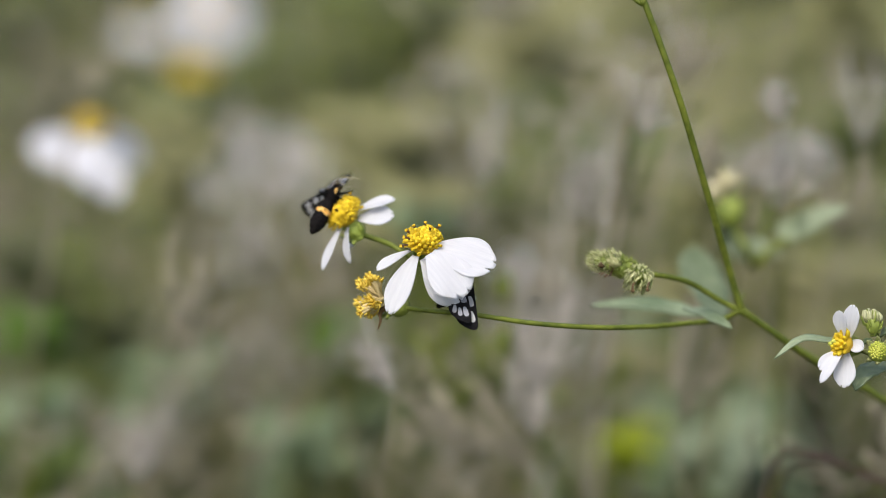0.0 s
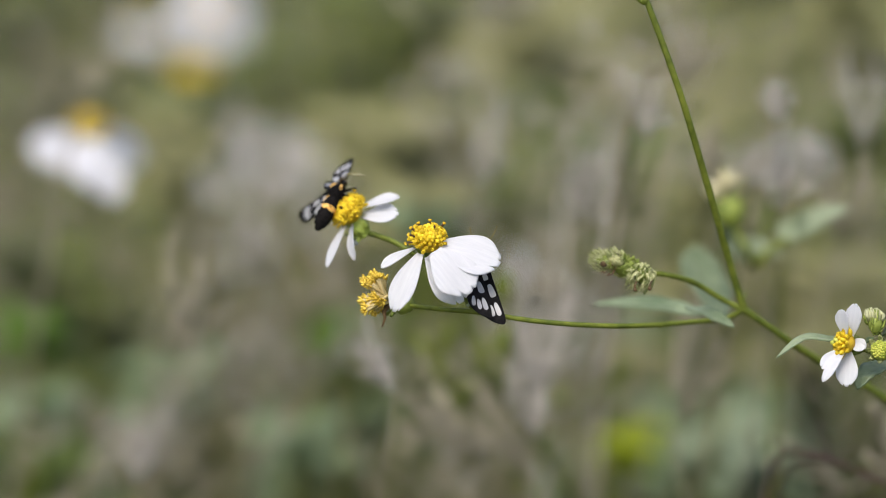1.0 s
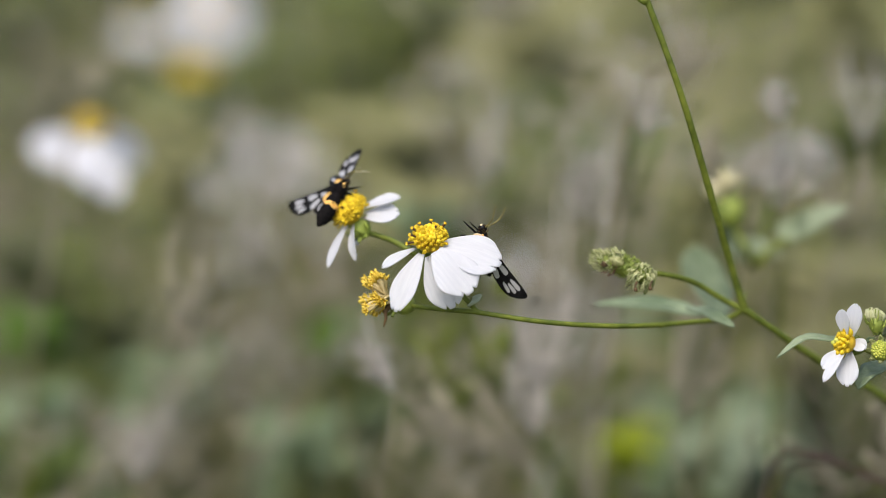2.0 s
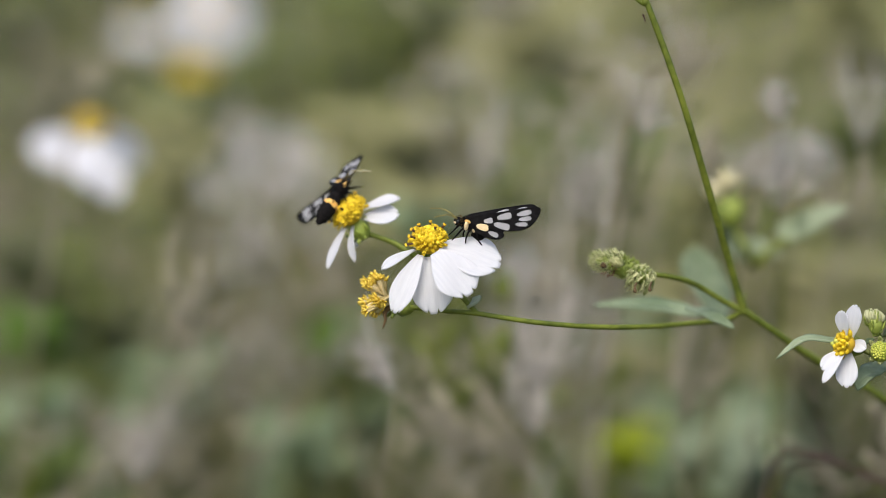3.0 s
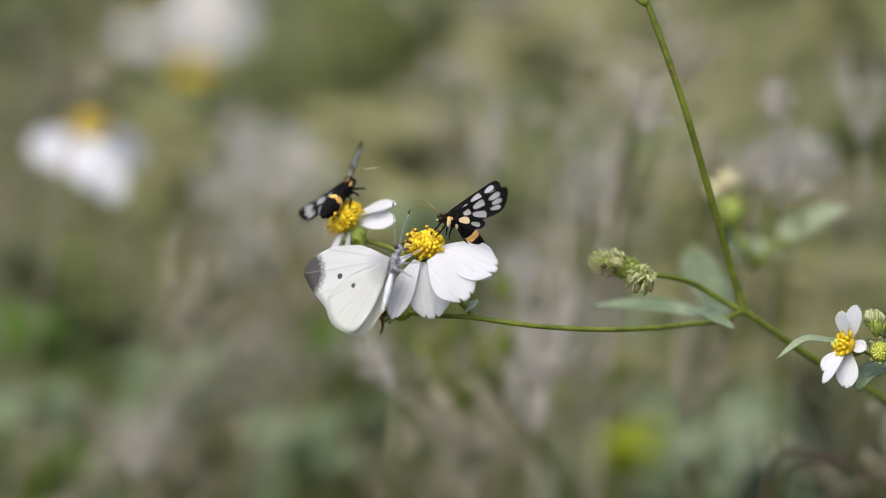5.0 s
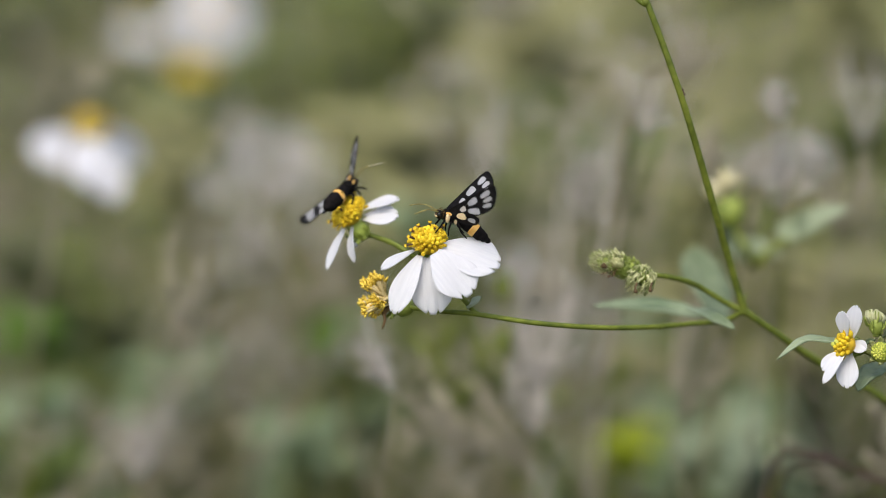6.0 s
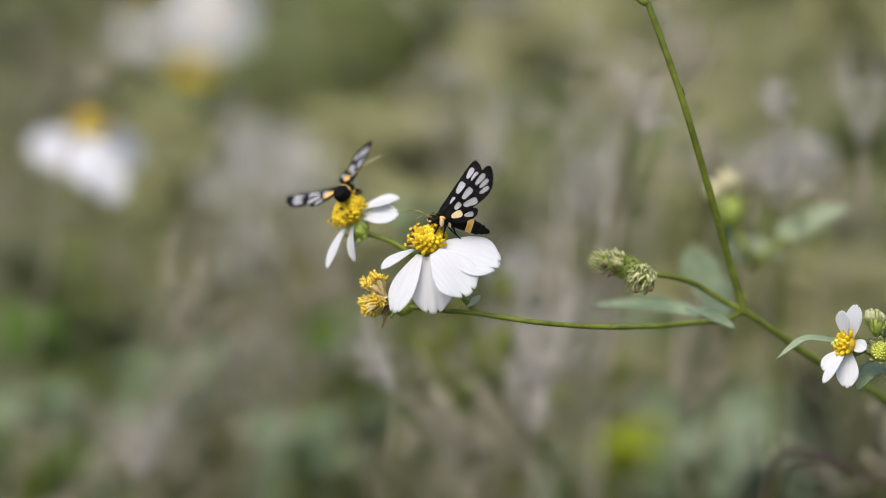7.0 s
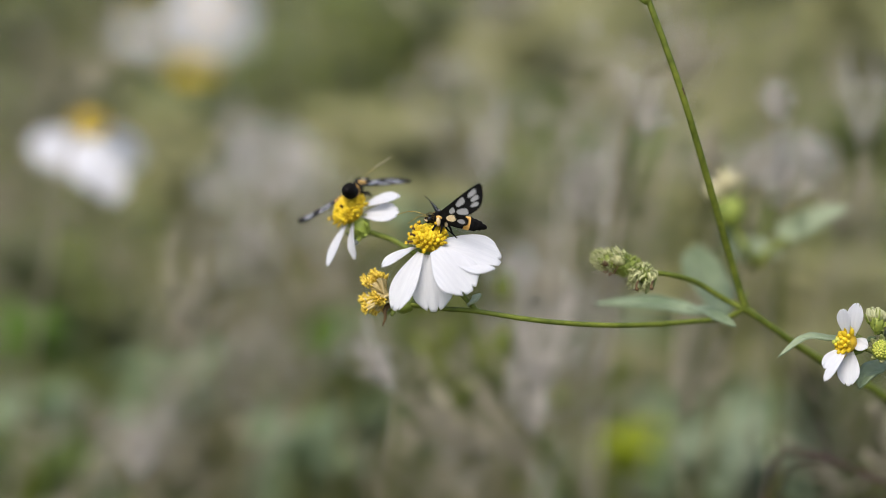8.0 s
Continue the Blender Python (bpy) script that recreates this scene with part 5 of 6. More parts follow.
# ---- insects ----
def moth(name, label, leg=1.0, plump=1.0, girth=1.0, band=0.0, veer=0.0, flank=True):
    """A clear-winged black moth with orange bands: x ahead, z its back; the thorax is the origin."""
    ob = thing(name, Matrix.Identity(4), label, "moth", "moths on the flowers")
    mm, splay = 0.001, 1.0 if flank else 0.35
    bm = bmesh.new()
    blob(bm, Vector((0, 0, 0)), (1, 0, 0), 4.6 * mm, 1.55 * mm, seg=14, rings=10, ragged=0.25)
    part("thorax", bm, FUR, ob)
    bm = bmesh.new()
    coat(bm, Vector(), (1, 0, 0), 4.7 * mm, 1.55 * mm, 260, 0.75 * mm, 0.05 * mm, (-0.7, 0, 0.1), 61)
    coat(bm, Vector((2.6, 0, 0.1)) * mm, (1, 0, 0), 2.0 * mm, 1.0 * mm, 110, 0.55 * mm, 0.05 * mm, (-0.4, 0, 0.3), 62, 1)
    tagged(part("fur", bm, [FUR, BROWN_FUR], ob, "short black and brown fur"), kind="stuff")
    for sy in (-1, 1):
        bm = bmesh.new()
        blob(bm, Vector((0.8, sy * 1.2, 0.6)) * mm, (1, 0, 0.2), 1.7 * mm, 0.38 * mm, seg=10, rings=6, ragged=0.2)
        part("thorax_patch", bm, BAND, ob, "orange fur patch")
        if not flank:
            continue
        bm = bmesh.new()
        blob(bm, Vector((1.0, sy * 1.35, -0.35)) * mm, (0.15, 0, 1), 2.2 * mm, 0.52 * mm, seg=10, rings=7, ragged=0.15)
        part("side_patch", bm, CREAM, ob, "cream side patch")
        bm = bmesh.new()
        blob(bm, Vector((-0.9, sy * 1.3, -0.9)) * mm, (0.4, 0, 1), 1.3 * mm, 0.40 * mm, seg=8, rings=6)
        part("side_patch", bm, CREAM, ob, "cream side patch")
    bm = bmesh.new()
    blob(bm, Vector((2.75, 0, -0.1)) * mm, (1, 0, 0), 1.9 * mm, 1.0 * mm, seg=12, rings=8, ragged=0.2)
    head = part("head", bm, FUR, ob)
    for sy in (-1, 1):
        bm = bmesh.new()
        blob(bm, Vector((2.95, sy * 0.72, 0.05)) * mm, (0, sy, 0), 0.9 * mm, 0.5 * mm)
        part("eye", bm, EYE_DARK, head)
        bm = bmesh.new()
        blob(bm, Vector((3.3, sy * 0.4, -0.35)) * mm, (1, 0, -0.4), 0.9 * mm, 0.32 * mm)
        part("face_patch", bm, CREAM, head, "cream face patch")
        bm = bmesh.new()
        tube(bm, [Vector((3.1, sy * 0.4, 0.5)) * mm, Vector((5.0 + veer * 0.2, sy * 1.8 * splay + veer * 0.4, 2.2)) * mm, Vector((6.8 + veer * 0.45, sy * 2.9 * splay + veer * 0.8, 2.7)) * mm, Vector((8.4 + veer * 0.75, sy * 3.4 * splay + veer * 1.2, 2.8)) * mm], 0.16 * mm if flank else 0.09 * mm, 0.10 * mm if flank else 0.08 * mm, steps=14, seg=6, rough=0.35)
        tube(bm, [Vector((6.8 + veer * 0.45, sy * 2.9 * splay + veer * 0.8, 2.72)) * mm, Vector((7.6 + veer * 0.6, sy * 3.18 * splay + veer * 1.0, 2.77)) * mm, Vector((8.5 + veer * 0.75, sy * 3.42 * splay + veer * 1.2, 2.82)) * mm], 0.14 * mm, 0.13 * mm, steps=4, seg=6, mat=1)
        part("antenna", bm, [ANTENNA, ANTENNA if flank else PALE_TIP], head, "thin olive antenna" if flank else "thin olive antenna with a pale tip")
    # abdomen: overlapping rings, one of them orange
    xs = [(-0.2, 1.3), (-1.2, 1.6), (-2.4, 1.75), (-3.6, 1.75), (-4.9, 1.74 * plump), (-6.2, 1.66 * plump), (-7.4, 1.32 * plump), (-8.4, 0.78)]
    bm = bmesh.new()
    rings = []
    for i, (x, r) in enumerate(xs):
        rings += [(x + 0.25, r * girth * 0.985, -0.02 * i), (x - 0.3, r * girth, -0.02 * i)]
    lathe(bm, rings + [(-9.2, 0.25, -0.2)], ragged=0.26)
    tail = part("abdomen", bm, FUR, ob, m=pose(-0.0014, 0, 0))
    bm = bmesh.new()
    lathe(bm, [(x + band, r * girth, z) for x, r, z in ((-2.7, 1.70, -0.07), (-2.8, 1.78, -0.07), (-3.5, 1.79, -0.08), (-4.1, 1.77, -0.09), (-4.2, 1.68, -0.09))], ragged=0.14)
    part("abdomen_band", bm, BAND, tail, "orange band round the abdomen", m=Matrix.Identity(4))
    for sy in (-1, 1):
        for k, (x0, x1, x2) in enumerate(((1.2, 2.6, 3.4), (0.0, 0.4, 0.2), (-1.0, -2.4, -4.0))):
            bm = bmesh.new()
            tube(bm, [Vector((x0, sy * 0.8, -1.0)) * mm, Vector(((x0 + x1) / 2, sy * 1.8, -1.4)) * mm, Vector((x1, sy * 2.0, -1.4 - 1.6 * leg)) * mm, Vector((x2, sy * 2.1, -1.4 - 3.2 * leg)) * mm], 0.30 * mm, 0.12 * mm, steps=12, seg=6)
            part("leg", bm, FUR, ob)
    fore = smooth_loop([(0, .7), (4, .95), (9, 1.1), (14.4, 1.2), (16.2, .9), (16.4, -.1), (14.9, -2.1), (12.4, -3.5), (8.2, -3.4), (3.6, -2.2), (0, -.9)])
    cells = [oval(4.3, -.55, 1.05, .56, 0, 14, 0.6), oval(8.1, -.1, 1.7, .66, 4, 14, 0.6), oval(7.2, -2.05, 1.85, .70, -20, 14, 0.6), oval(12.7, .05, 1.7, .55, 5), oval(12.7, -1.2, 1.45, .48, 0), oval(11.7, -2.28, 1.4, .45, -8)]
    hind = smooth_loop([(0, -.5), (3, -1.6), (6.4, -3.0), (7.4, -4.2), (5.8, -5.0), (2.6, -3.9), (.2, -1.7)])
    hcells = [oval(4.9, -3.6, 1.2, .55, -30)]
    feelers = [c for c in head.children if c.name.startswith("antenna")]
    wings = []
    for sy in (1, -1):
        w = part("wing", plate([fore] + cells, 0.00010), SCALE_BLACK, ob, "black wing with clear cells", m=frame_of(Vector((0.5, sy * 1.1, 0.9)) * mm, (0, sy, 0), (0, 0, -sy)), smooth=False)
        for c in cells:
            part("wing_cell", plate([c], 0.00004), PANE, w, "clear pale cell", m=Matrix.Identity(4), smooth=False)
        part("hindwing", plate([hind] + hcells, 0.00010, -0.00022), SCALE_BLACK, w, m=Matrix.Identity(4), smooth=False)
        for c in hcells:
            part("wing_cell", plate([c], 0.00004, -0.00022), PANE, w, "clear pale cell", m=Matrix.Identity(4), smooth=False)
        part("wing_patch", plate([oval(2.7, -1.75, 1.45, .75, -20)], 0.0004, -0.0001), CREAM if flank else BAND, w, "pale patch at the wing root", m=Matrix.Identity(4), smooth=False)
        wings.append(w)
    return ob, wings, tail, feelers


def butterfly():
    """A white butterfly with dark wing tips and spots: x ahead, z its back."""
    ob = thing("butterfly", Matrix.Identity(4), "white butterfly with grey-black wing tips and black spots", "butterfly")
    mm = 0.001
    bm = bmesh.new()
    blob(bm, Vector((0, 0, 0)), (1, 0, 0), 5.0 * mm, 1.05 * mm, seg=14, rings=10, ragged=0.3)
    part("thorax", bm, GREY_FUR, ob)
    bm = bmesh.new()
    coat(bm, Vector(), (1, 0, 0), 5.0 * mm, 1.05 * mm, 260, 0.7 * mm, 0.05 * mm, (-0.7, 0, 0.2), 71)
    tagged(part("fur", bm, GREY_FUR, ob, "long pale grey hair"), kind="stuff")
    bm = bmesh.new()
    blob(bm, Vector((3.3, 0, -0.1)) * mm, (1, 0, 0), 2.1 * mm, 0.92 * mm, seg=12, rings=8, ragged=0.2)
    head = part("head", bm, GREY_FUR, ob)
    bm = bmesh.new()
    blob(bm, Vector((-6.4, 0, -0.3)) * mm, (-1, 0, -0.05), 9.6 * mm, 0.85 * mm, seg=14, rings=12, taper=0.35, ragged=0.12)
    part("abdomen", bm, WHITE_FUR, ob, "slim whitish abdomen")
    for sy in (-1, 1):
        bm = bmesh.new()
        blob(bm, Vector((3.5, sy * 0.8, 0)) * mm, (0, sy, 0), 1.0 * mm, 0.6 * mm)
        part("eye", bm, EYE_DARK, head)
        bm = bmesh.new()
        tube(bm, [Vector((3.9, sy * 0.4, 0.5)) * mm, Vector((7.5, sy * 1.5, 1.6)) * mm, Vector((12.0, sy * 2.8, 2.4)) * mm], 0.08 * mm, 0.07 * mm, steps=10, seg=6, mat=0)
        blob(bm, Vector((12.3, sy * 2.9, 2.5)) * mm, (1, sy * 0.25, 0.15), 1.3 * mm, 0.19 * mm, seg=8, rings=6, mat=1)
        part("antenna", bm, [GREY_FUR, EYE_DARK], head, "thin antenna with a dark club")
        for k, (x0, x2) in enumerate(((1.6, 4.4), (0.4, 1.4), (-0.8, -2.2))):
            bm = bmesh.new()
            tube(bm, [Vector((x0, sy * 0.8, -1.0)) * mm, Vector(((x0 + x2) / 2, sy * 1.8, -2.4)) * mm, Vector((x2, sy * 1.9, -4.8)) * mm], 0.22 * mm, 0.09 * mm, steps=10, seg=6)
            part("leg", bm, GREY_FUR, ob)
    bm = bmesh.new()
    tube(bm, [Vector((4.2, 0, -0.5)) * mm, Vector((5.4, 0, -1.6)) * mm, Vector((5.2, 0, -3.4)) * mm], 0.14 * mm, 0.08 * mm, steps=8, seg=6)
    part("proboscis", bm, EYE_DARK, head)

    def wing_sheet(outline, rings, thick, camber, ripple):
        loop = outline
        grid = []
        for i in range(rings + 1):
            s = 0.02 + 0.98 * i / rings
            grid.append([Vector((x * s, y * s, camber * math.sin(s * 2.6) + ripple * math.sin(k * 1.1) * s)) for k, (x, y) in enumerate(loop)])
        b = bmesh.new()
        slab(b, grid, thick)
        return b

    def open_line(pts, n):
        return [(p.x * mm, p.y * mm) for p in curve_points([(x, y, 0) for x, y in pts], n)]

    fore = open_line([(x * 1.1, y * 1.1) for x, y in ((7, 4.2), (13.5, 5.3), (18.8, 4.3), (21.2, 2.4), (21.3, 0.4), (19.2, -3.4), (17.0, -6.4), (15.6, -8.2), (14.0, -8.6), (10.5, -7.8), (5, -5.2))], 44)
    hind = open_line([(5, -0.8), (9.6, -2.2), (13.6, -4.4), (16.0, -7.6), (15.6, -11.4), (13.2, -14.2), (10, -15.4), (7, -14.6), (4.4, -11.6), (2.2, -7.4), (1.0, -3.6)], 44)
    wings, lobes = [], []
    for sy in (1, -1):
        w = part("forewing", wing_sheet(fore, 12, 0.00012, 0.0007, 0.00005), FOREWING, ob, "white forewing with a dark tip and spots", m=frame_of(Vector((0.9, sy * 1.0, 0.8)) * mm, (0, sy, 0), (0, 0, -sy)))
        h = part("hindwing", wing_sheet(hind, 12, 0.00012, 0.0006, 0.00006), HINDWING, w, "white hindwing", m=pose(0.0, -0.0010, 0.0007 * sy, 0, 0, 2))
        wings.append(w)
        lobes.append(h)
    return ob, wings, lobes


def ant():
    ob = thing("ant", Matrix.Identity(4), "tiny brown ant creeping on the green stem", "ant")
    mm = 0.0007
    for nm, x, l, r in (("head", 0.85, 0.6, 0.26), ("thorax", 0.1, 0.9, 0.2), ("abdomen", -0.85, 1.0, 0.34)):
        bm = bmesh.new()
        blob(bm, Vector((x, 0, 0.3)) * mm, (1, 0, 0), l * mm, r * mm, seg=10, rings=7)
        part(nm, bm, ANT, ob)
    for sy in (-1, 1):
        for x0, x2 in ((0.35, 0.9), (0.1, 0.1), (-0.15, -0.8)):
            bm = bmesh.new()
            tube(bm, [Vector((x0, sy * 0.1, 0.25)) * mm, Vector(((x0 + x2) / 2, sy * 0.5, 0.5)) * mm, Vector((x2, sy * 0.75, -0.15)) * mm], 0.05 * mm, 0.035 * mm, steps=5, seg=5)
            part("leg", bm, ANT, ob)
        bm = bmesh.new()
        tube(bm, [Vector((1.05, sy * 0.1, 0.4)) * mm, Vector((1.4, sy * 0.35, 0.6)) * mm, Vector((1.8, sy * 0.4, 0.4)) * mm], 0.035 * mm, 0.03 * mm, steps=4, seg=5)
        part("antenna", bm, ANT, ob)
    return ob


MOTH_A, WINGS_A, _, _ = moth("moth", "black moth with orange bands feeding on a flower, wings spread", 0.4, 1.07, veer=-8.0, flank=False)
MOTH_B, WINGS_B, TAIL_B, FEELERS_B = moth("moth", "black moth with clear wing cells clambering over the large white flower", 0.85, 1.0, 0.86, -1.1)
FLIER, WINGS_F, LOBES_F = butterfly()
ANT_OB = ant()


# ---- everything that moves ----
def body_pose(p, head, back):
    return VF @ frame_of(p, head, back)


def wing_pose(body, root, tip, reach, side, lead):
    """A wing's pose on its body: tip is where its end lies on the plan, side whether it points towards the lens (-1) or away (1), lead the way its front edge faces."""
    inside = VF.inverted() @ body
    r = inside @ root
    deep = 0.0
    for _ in range(3):
        flat = at(tip[0], tip[1], (r.y + side * deep) * 1000) - r
        flat.y = 0
        deep = math.sqrt(max(0.0, (reach * 0.001) ** 2 - flat.length_squared))
    span = (flat + Vector((0, side * deep, 0))).normalized()
    ld = Vector(lead)
    ld = (ld - span * span.dot(ld)).normalized()
    inv = inside.to_3x3().inverted()
    x, y = inv @ span, inv @ ld
    m = Matrix((x, y, x.cross(y))).transposed().to_4x4()
    m.translation = root
    return m


def beat_pose(root, sy, lift, sweep, twist):
    """A butterfly's wing on its body, from its angles in degrees; sy is 1 for its left wing."""
    return Matrix.Translation(root) @ pose(0, 0, 0, sy * lift) @ pose(0, 0, 0, 0, 0, -sy * sweep) @ frame_of(Vector(), (0, sy, 0), (0, 0, -sy)) @ pose(0, 0, 0, twist)


BODY_A, BODY_B = {}, {}
ROOT_A, ROOT_B, ROOT_F = ([w.matrix_basis.translation.copy() for w in ws] for ws in (WINGS_A, WINGS_B, WINGS_F))


def sit_a(t, x, y, tx, ty):
    """The first moth's body from thorax and tail; what is short across the plan points away from the lens."""
    flat = Vector((x - tx, 0, ty - y)) * UNIT
    head = (flat + Vector((0, math.sqrt(max(0.0, 0.0085 ** 2 - flat.length_squared)), 0))).normalized()
    BODY_A[t] = body_pose(at(x, y, 17 if t < 6 else 17 + min(3, (t - 6) * 4)), head, (-0.5, -0.45, 0.7))
    return t, BODY_A[t]


def sit_b(t, x, y, d, hx, hy, hz):
    BODY_B[t] = body_pose(at(x, y, d), (hx, hy, hz), (0.1, -0.3, 1) if t > 2 else (0.45, 0.85, 0.1))
    return t, BODY_B[t]


def hang_tail(t, x, y):
    """The second moth's abdomen bends at the waist towards a place on the plan, away from the lens."""
    inside = VF.inverted() @ BODY_B[t]
    waist = Vector((-0.0014, 0, 0))
    r = inside @ waist
    flat = at(x, y, r.y * 1000) - r
    flat.y = 0
    deep = math.sqrt(max(0.0, 0.0092 ** 2 - flat.length_squared))
    way = flat + Vector((0, max(deep, 0.006) if t < 5 else deep * 0.8, 0))
    inv = inside.to_3x3().inverted()
    return t, frame_of(waist, inv @ -way, inv @ Vector((0.4, -0.3, 1)))


def sit_f(t, place, head, back):
    return t, body_pose(at(*place), head, back)


def motions():
    # the plant sways in light air: shifts in plan units
    sway = [(0.0, -4, 0), (0.3, -5, 2), (0.5, -7, 3.5), (0.7, -4, 1), (1.0, 0, -2), (1.5, 1, -4), (1.7, 1, -3.5), (2.2, 1, -1), (2.8, 0, 0), (3.0, 0, 0), (3.5, 1, -2.5), (4.0, 1, -2.5), (4.2, 1, -1.5), (4.5, 0, 1.5),
            (4.7, 0, 1.5), (5.2, 1, 0), (5.8, 1.2, 0.5), (6.0, 1, 1), (6.5, 0.5, 1), (7.0, 1, 0), (7.5, 2, -1), (8.0, 3, -3)]
    walk(plant, [(t, VF @ Matrix.Translation(FOOT + Vector((x, 0, -y)) * UNIT)) for t, x, y in sway])
    # the long branch dips about its node, more so under the butterfly
    dip = [(0.0, -5, 1.5), (0.3, -5, 1.5), (0.5, -5, 2.5), (0.7, -3, 1.5), (1.0, -1, -0.5), (1.5, 0, -1.5), (1.7, 0, -1), (2.2, 0, 0), (2.8, 0, 1), (3.0, 0, 0), (3.5, 0, -1.5), (4.0, 0, -1.5), (4.2, 0, 2), (4.35, -6, 7), (4.5, -7, 8.5),
           (4.7, -7, 8.5), (5.2, -5, 6), (5.45, 1, -3), (5.8, 0, 1.0), (6.0, -2, 0), (6.5, -2, 0), (7.0, -2, -0.5), (7.5, -2, -0.5), (8.0, -3, -1)]
    piv = NODE - FOOT
    rows = []
    for t, x, y in dip:
        a = y / 560
        rows.append((t, Matrix.Translation(piv + Vector((x + y * 0.2, 0, 0)) * UNIT) @ Matrix.Rotation(-a, 4, "Y") @ Matrix.Translation(-piv)))
    for ob in BRANCH_PARTS:
        walk(ob, rows)
    # the lowest petal is pushed aside while the moth holds on behind it
    rest = LOW_PETAL.matrix_basis.copy()
    aside = rest @ pose(0, 0, 0, -14, 0, 33)
    walk(LOW_PETAL, [(0.0, aside), (1.7, aside), (1.9, rest @ pose(0, 0, 0, -12, 0, 28)), (2.3, rest), (8.0, rest)])

    # the ant creeps down the upper stem and stops
    rows = []
    for t, x, y in ((0.0, 1092, -110), (1.7, 1118, -50), (2.8, 1142, 22), (3.5, 1152, 46), (4.0, 1157, 58), (4.4, 1167, 90), (4.7, 1180, 114), (5.2, 1193, 140), (5.8, 1209, 164), (8.0, 1209, 162)):
        rows.append((t, body_pose(at(x - 4 if t < 4.6 else x, y, -0.9), (0.33, 0, -0.95), (-0.8 if t < 4.6 else 0.6, -0.75, 0.0))))
    walk(ANT_OB, rows)

    # moth on the small flower: seconds, thorax, tail, tips of its left and right wing
    walk(MOTH_A, [sit_a(*r) for r in (
            (0.0, 588, 347, 558, 402), (0.2, 590, 346, 559, 402), (0.4, 588, 350, 556, 408), (0.6, 590, 348, 558, 406), (0.8, 596, 342, 562, 402),
            (1.0, 597, 341, 567, 396), (1.2, 600, 340, 566, 392), (1.4, 600, 340, 566, 386), (1.6, 602, 338, 568, 386), (1.7, 602, 338, 570, 388),
            (2.2, 602, 337, 570, 389), (2.8, 603, 336, 570, 389), (2.9, 603, 336, 570, 388), (3.0, 603, 336, 570, 386), (3.2, 602, 338, 572, 384),
            (3.4, 601, 339, 574, 380), (3.6, 600, 340, 577, 376), (3.8, 601, 339, 574, 378), (4.0, 605, 336, 572, 380), (4.2, 606, 335, 572, 380),
            (4.4, 606, 335, 572, 380), (4.6, 608, 336, 574, 384), (4.7, 610, 336, 576, 382), (5.2, 612, 334, 578, 374), (5.8, 614, 332, 582, 366),
            (6.0, 616, 332, 584, 364), (6.2, 617, 331, 588, 360), (6.4, 619, 331, 590, 359), (6.5, 619, 331, 590, 358), (6.6, 620, 332, 600, 346), (6.8, 618, 333, 603, 346),
            (7.0, 614, 335, 604, 346), (7.2, 616, 335, 604, 346), (7.4, 620, 336, 603, 346), (7.6, 624, 337, 606, 344), (7.8, 626, 338, 611, 342),
            (8.0, 630, 338, 618, 339))])
    walk(WINGS_A[0], [(t, wing_pose(BODY_A[t], ROOT_A[0], (x, y), 16.2, 1, (-0.3, 0.1, 0.95) if t < 0.3 else (0.12, 0.25, 0.88) if t < 5.9 else (0.3, 0.35, 0.8) if t < 6.9 else (0.45, 0.35, 0.6) if t < 7.3 else (0.35, 0.6, 0.5))) for t, x, y in (
            (0.0, 532, 370), (0.2, 524, 370), (0.4, 502, 370), (0.6, 500, 352), (0.8, 515, 366), (1.0, 527, 380), (1.2, 520, 376),
            (1.4, 524, 380), (1.6, 513, 374), (1.7, 502, 348), (2.2, 515, 372), (2.8, 519, 368), (2.9, 522, 378), (3.0, 524, 384),
            (3.2, 515, 394), (3.4, 514, 400), (3.6, 518, 404), (3.8, 505, 392), (4.0, 505, 372), (4.2, 507, 350), (4.4, 513, 342),
            (4.6, 528, 370), (4.7, 534, 375), (5.2, 524, 376), (5.8, 531, 368), (6.0, 529, 388), (6.2, 529, 394), (6.4, 533, 410), (6.5, 533, 420),
            (6.6, 523, 403), (6.8, 515, 388), (7.0, 506, 350), (7.2, 513, 348), (7.4, 513, 374), (7.6, 524, 386), (7.8, 523, 393),
            (8.0, 526, 388))])
    walk(WINGS_A[1], [(t, wing_pose(BODY_A[t], ROOT_A[1], (x, y), 16.2, 1, (0.9, 0.0, 0.3) if t < 0.3 else (0.35, -0.8, -0.25) if t > 7.7 else (0.45, -0.8, 0.0) if t > 7.3 else (0.25, -1, 0.05) if 3.9 < t < 6.1 else (0.25, -1, 0.05) if 0.3 < t < 0.9 else (0.48, -0.75, 0.0) if t > 6.1 else (0.6, -0.5, 0.1))) for t, x, y in (
            (0.0, 613, 306), (0.2, 604, 303), (0.4, 543, 290), (0.6, 542, 274), (0.8, 577, 272), (1.0, 617, 280), (1.2, 631, 279),
            (1.4, 655, 278), (1.6, 640, 268), (1.7, 620, 258), (2.2, 640, 268), (2.8, 618, 266), (2.9, 628, 275), (3.0, 634, 274),
            (3.2, 652, 270), (3.4, 654, 267), (3.6, 663, 264), (3.8, 658, 257), (4.0, 625, 241), (4.2, 612, 240), (4.4, 606, 240),
            (4.6, 614, 249), (4.7, 624, 254), (5.2, 640, 250), (5.8, 618, 236), (6.0, 627, 243), (6.2, 663, 250), (6.4, 675, 258), (6.5, 681, 264),
            (6.6, 696, 276), (6.8, 678, 260), (7.0, 651, 250), (7.2, 656, 250), (7.4, 690, 268), (7.6, 708, 284), (7.8, 720, 310),
            (8.0, 724, 316))])

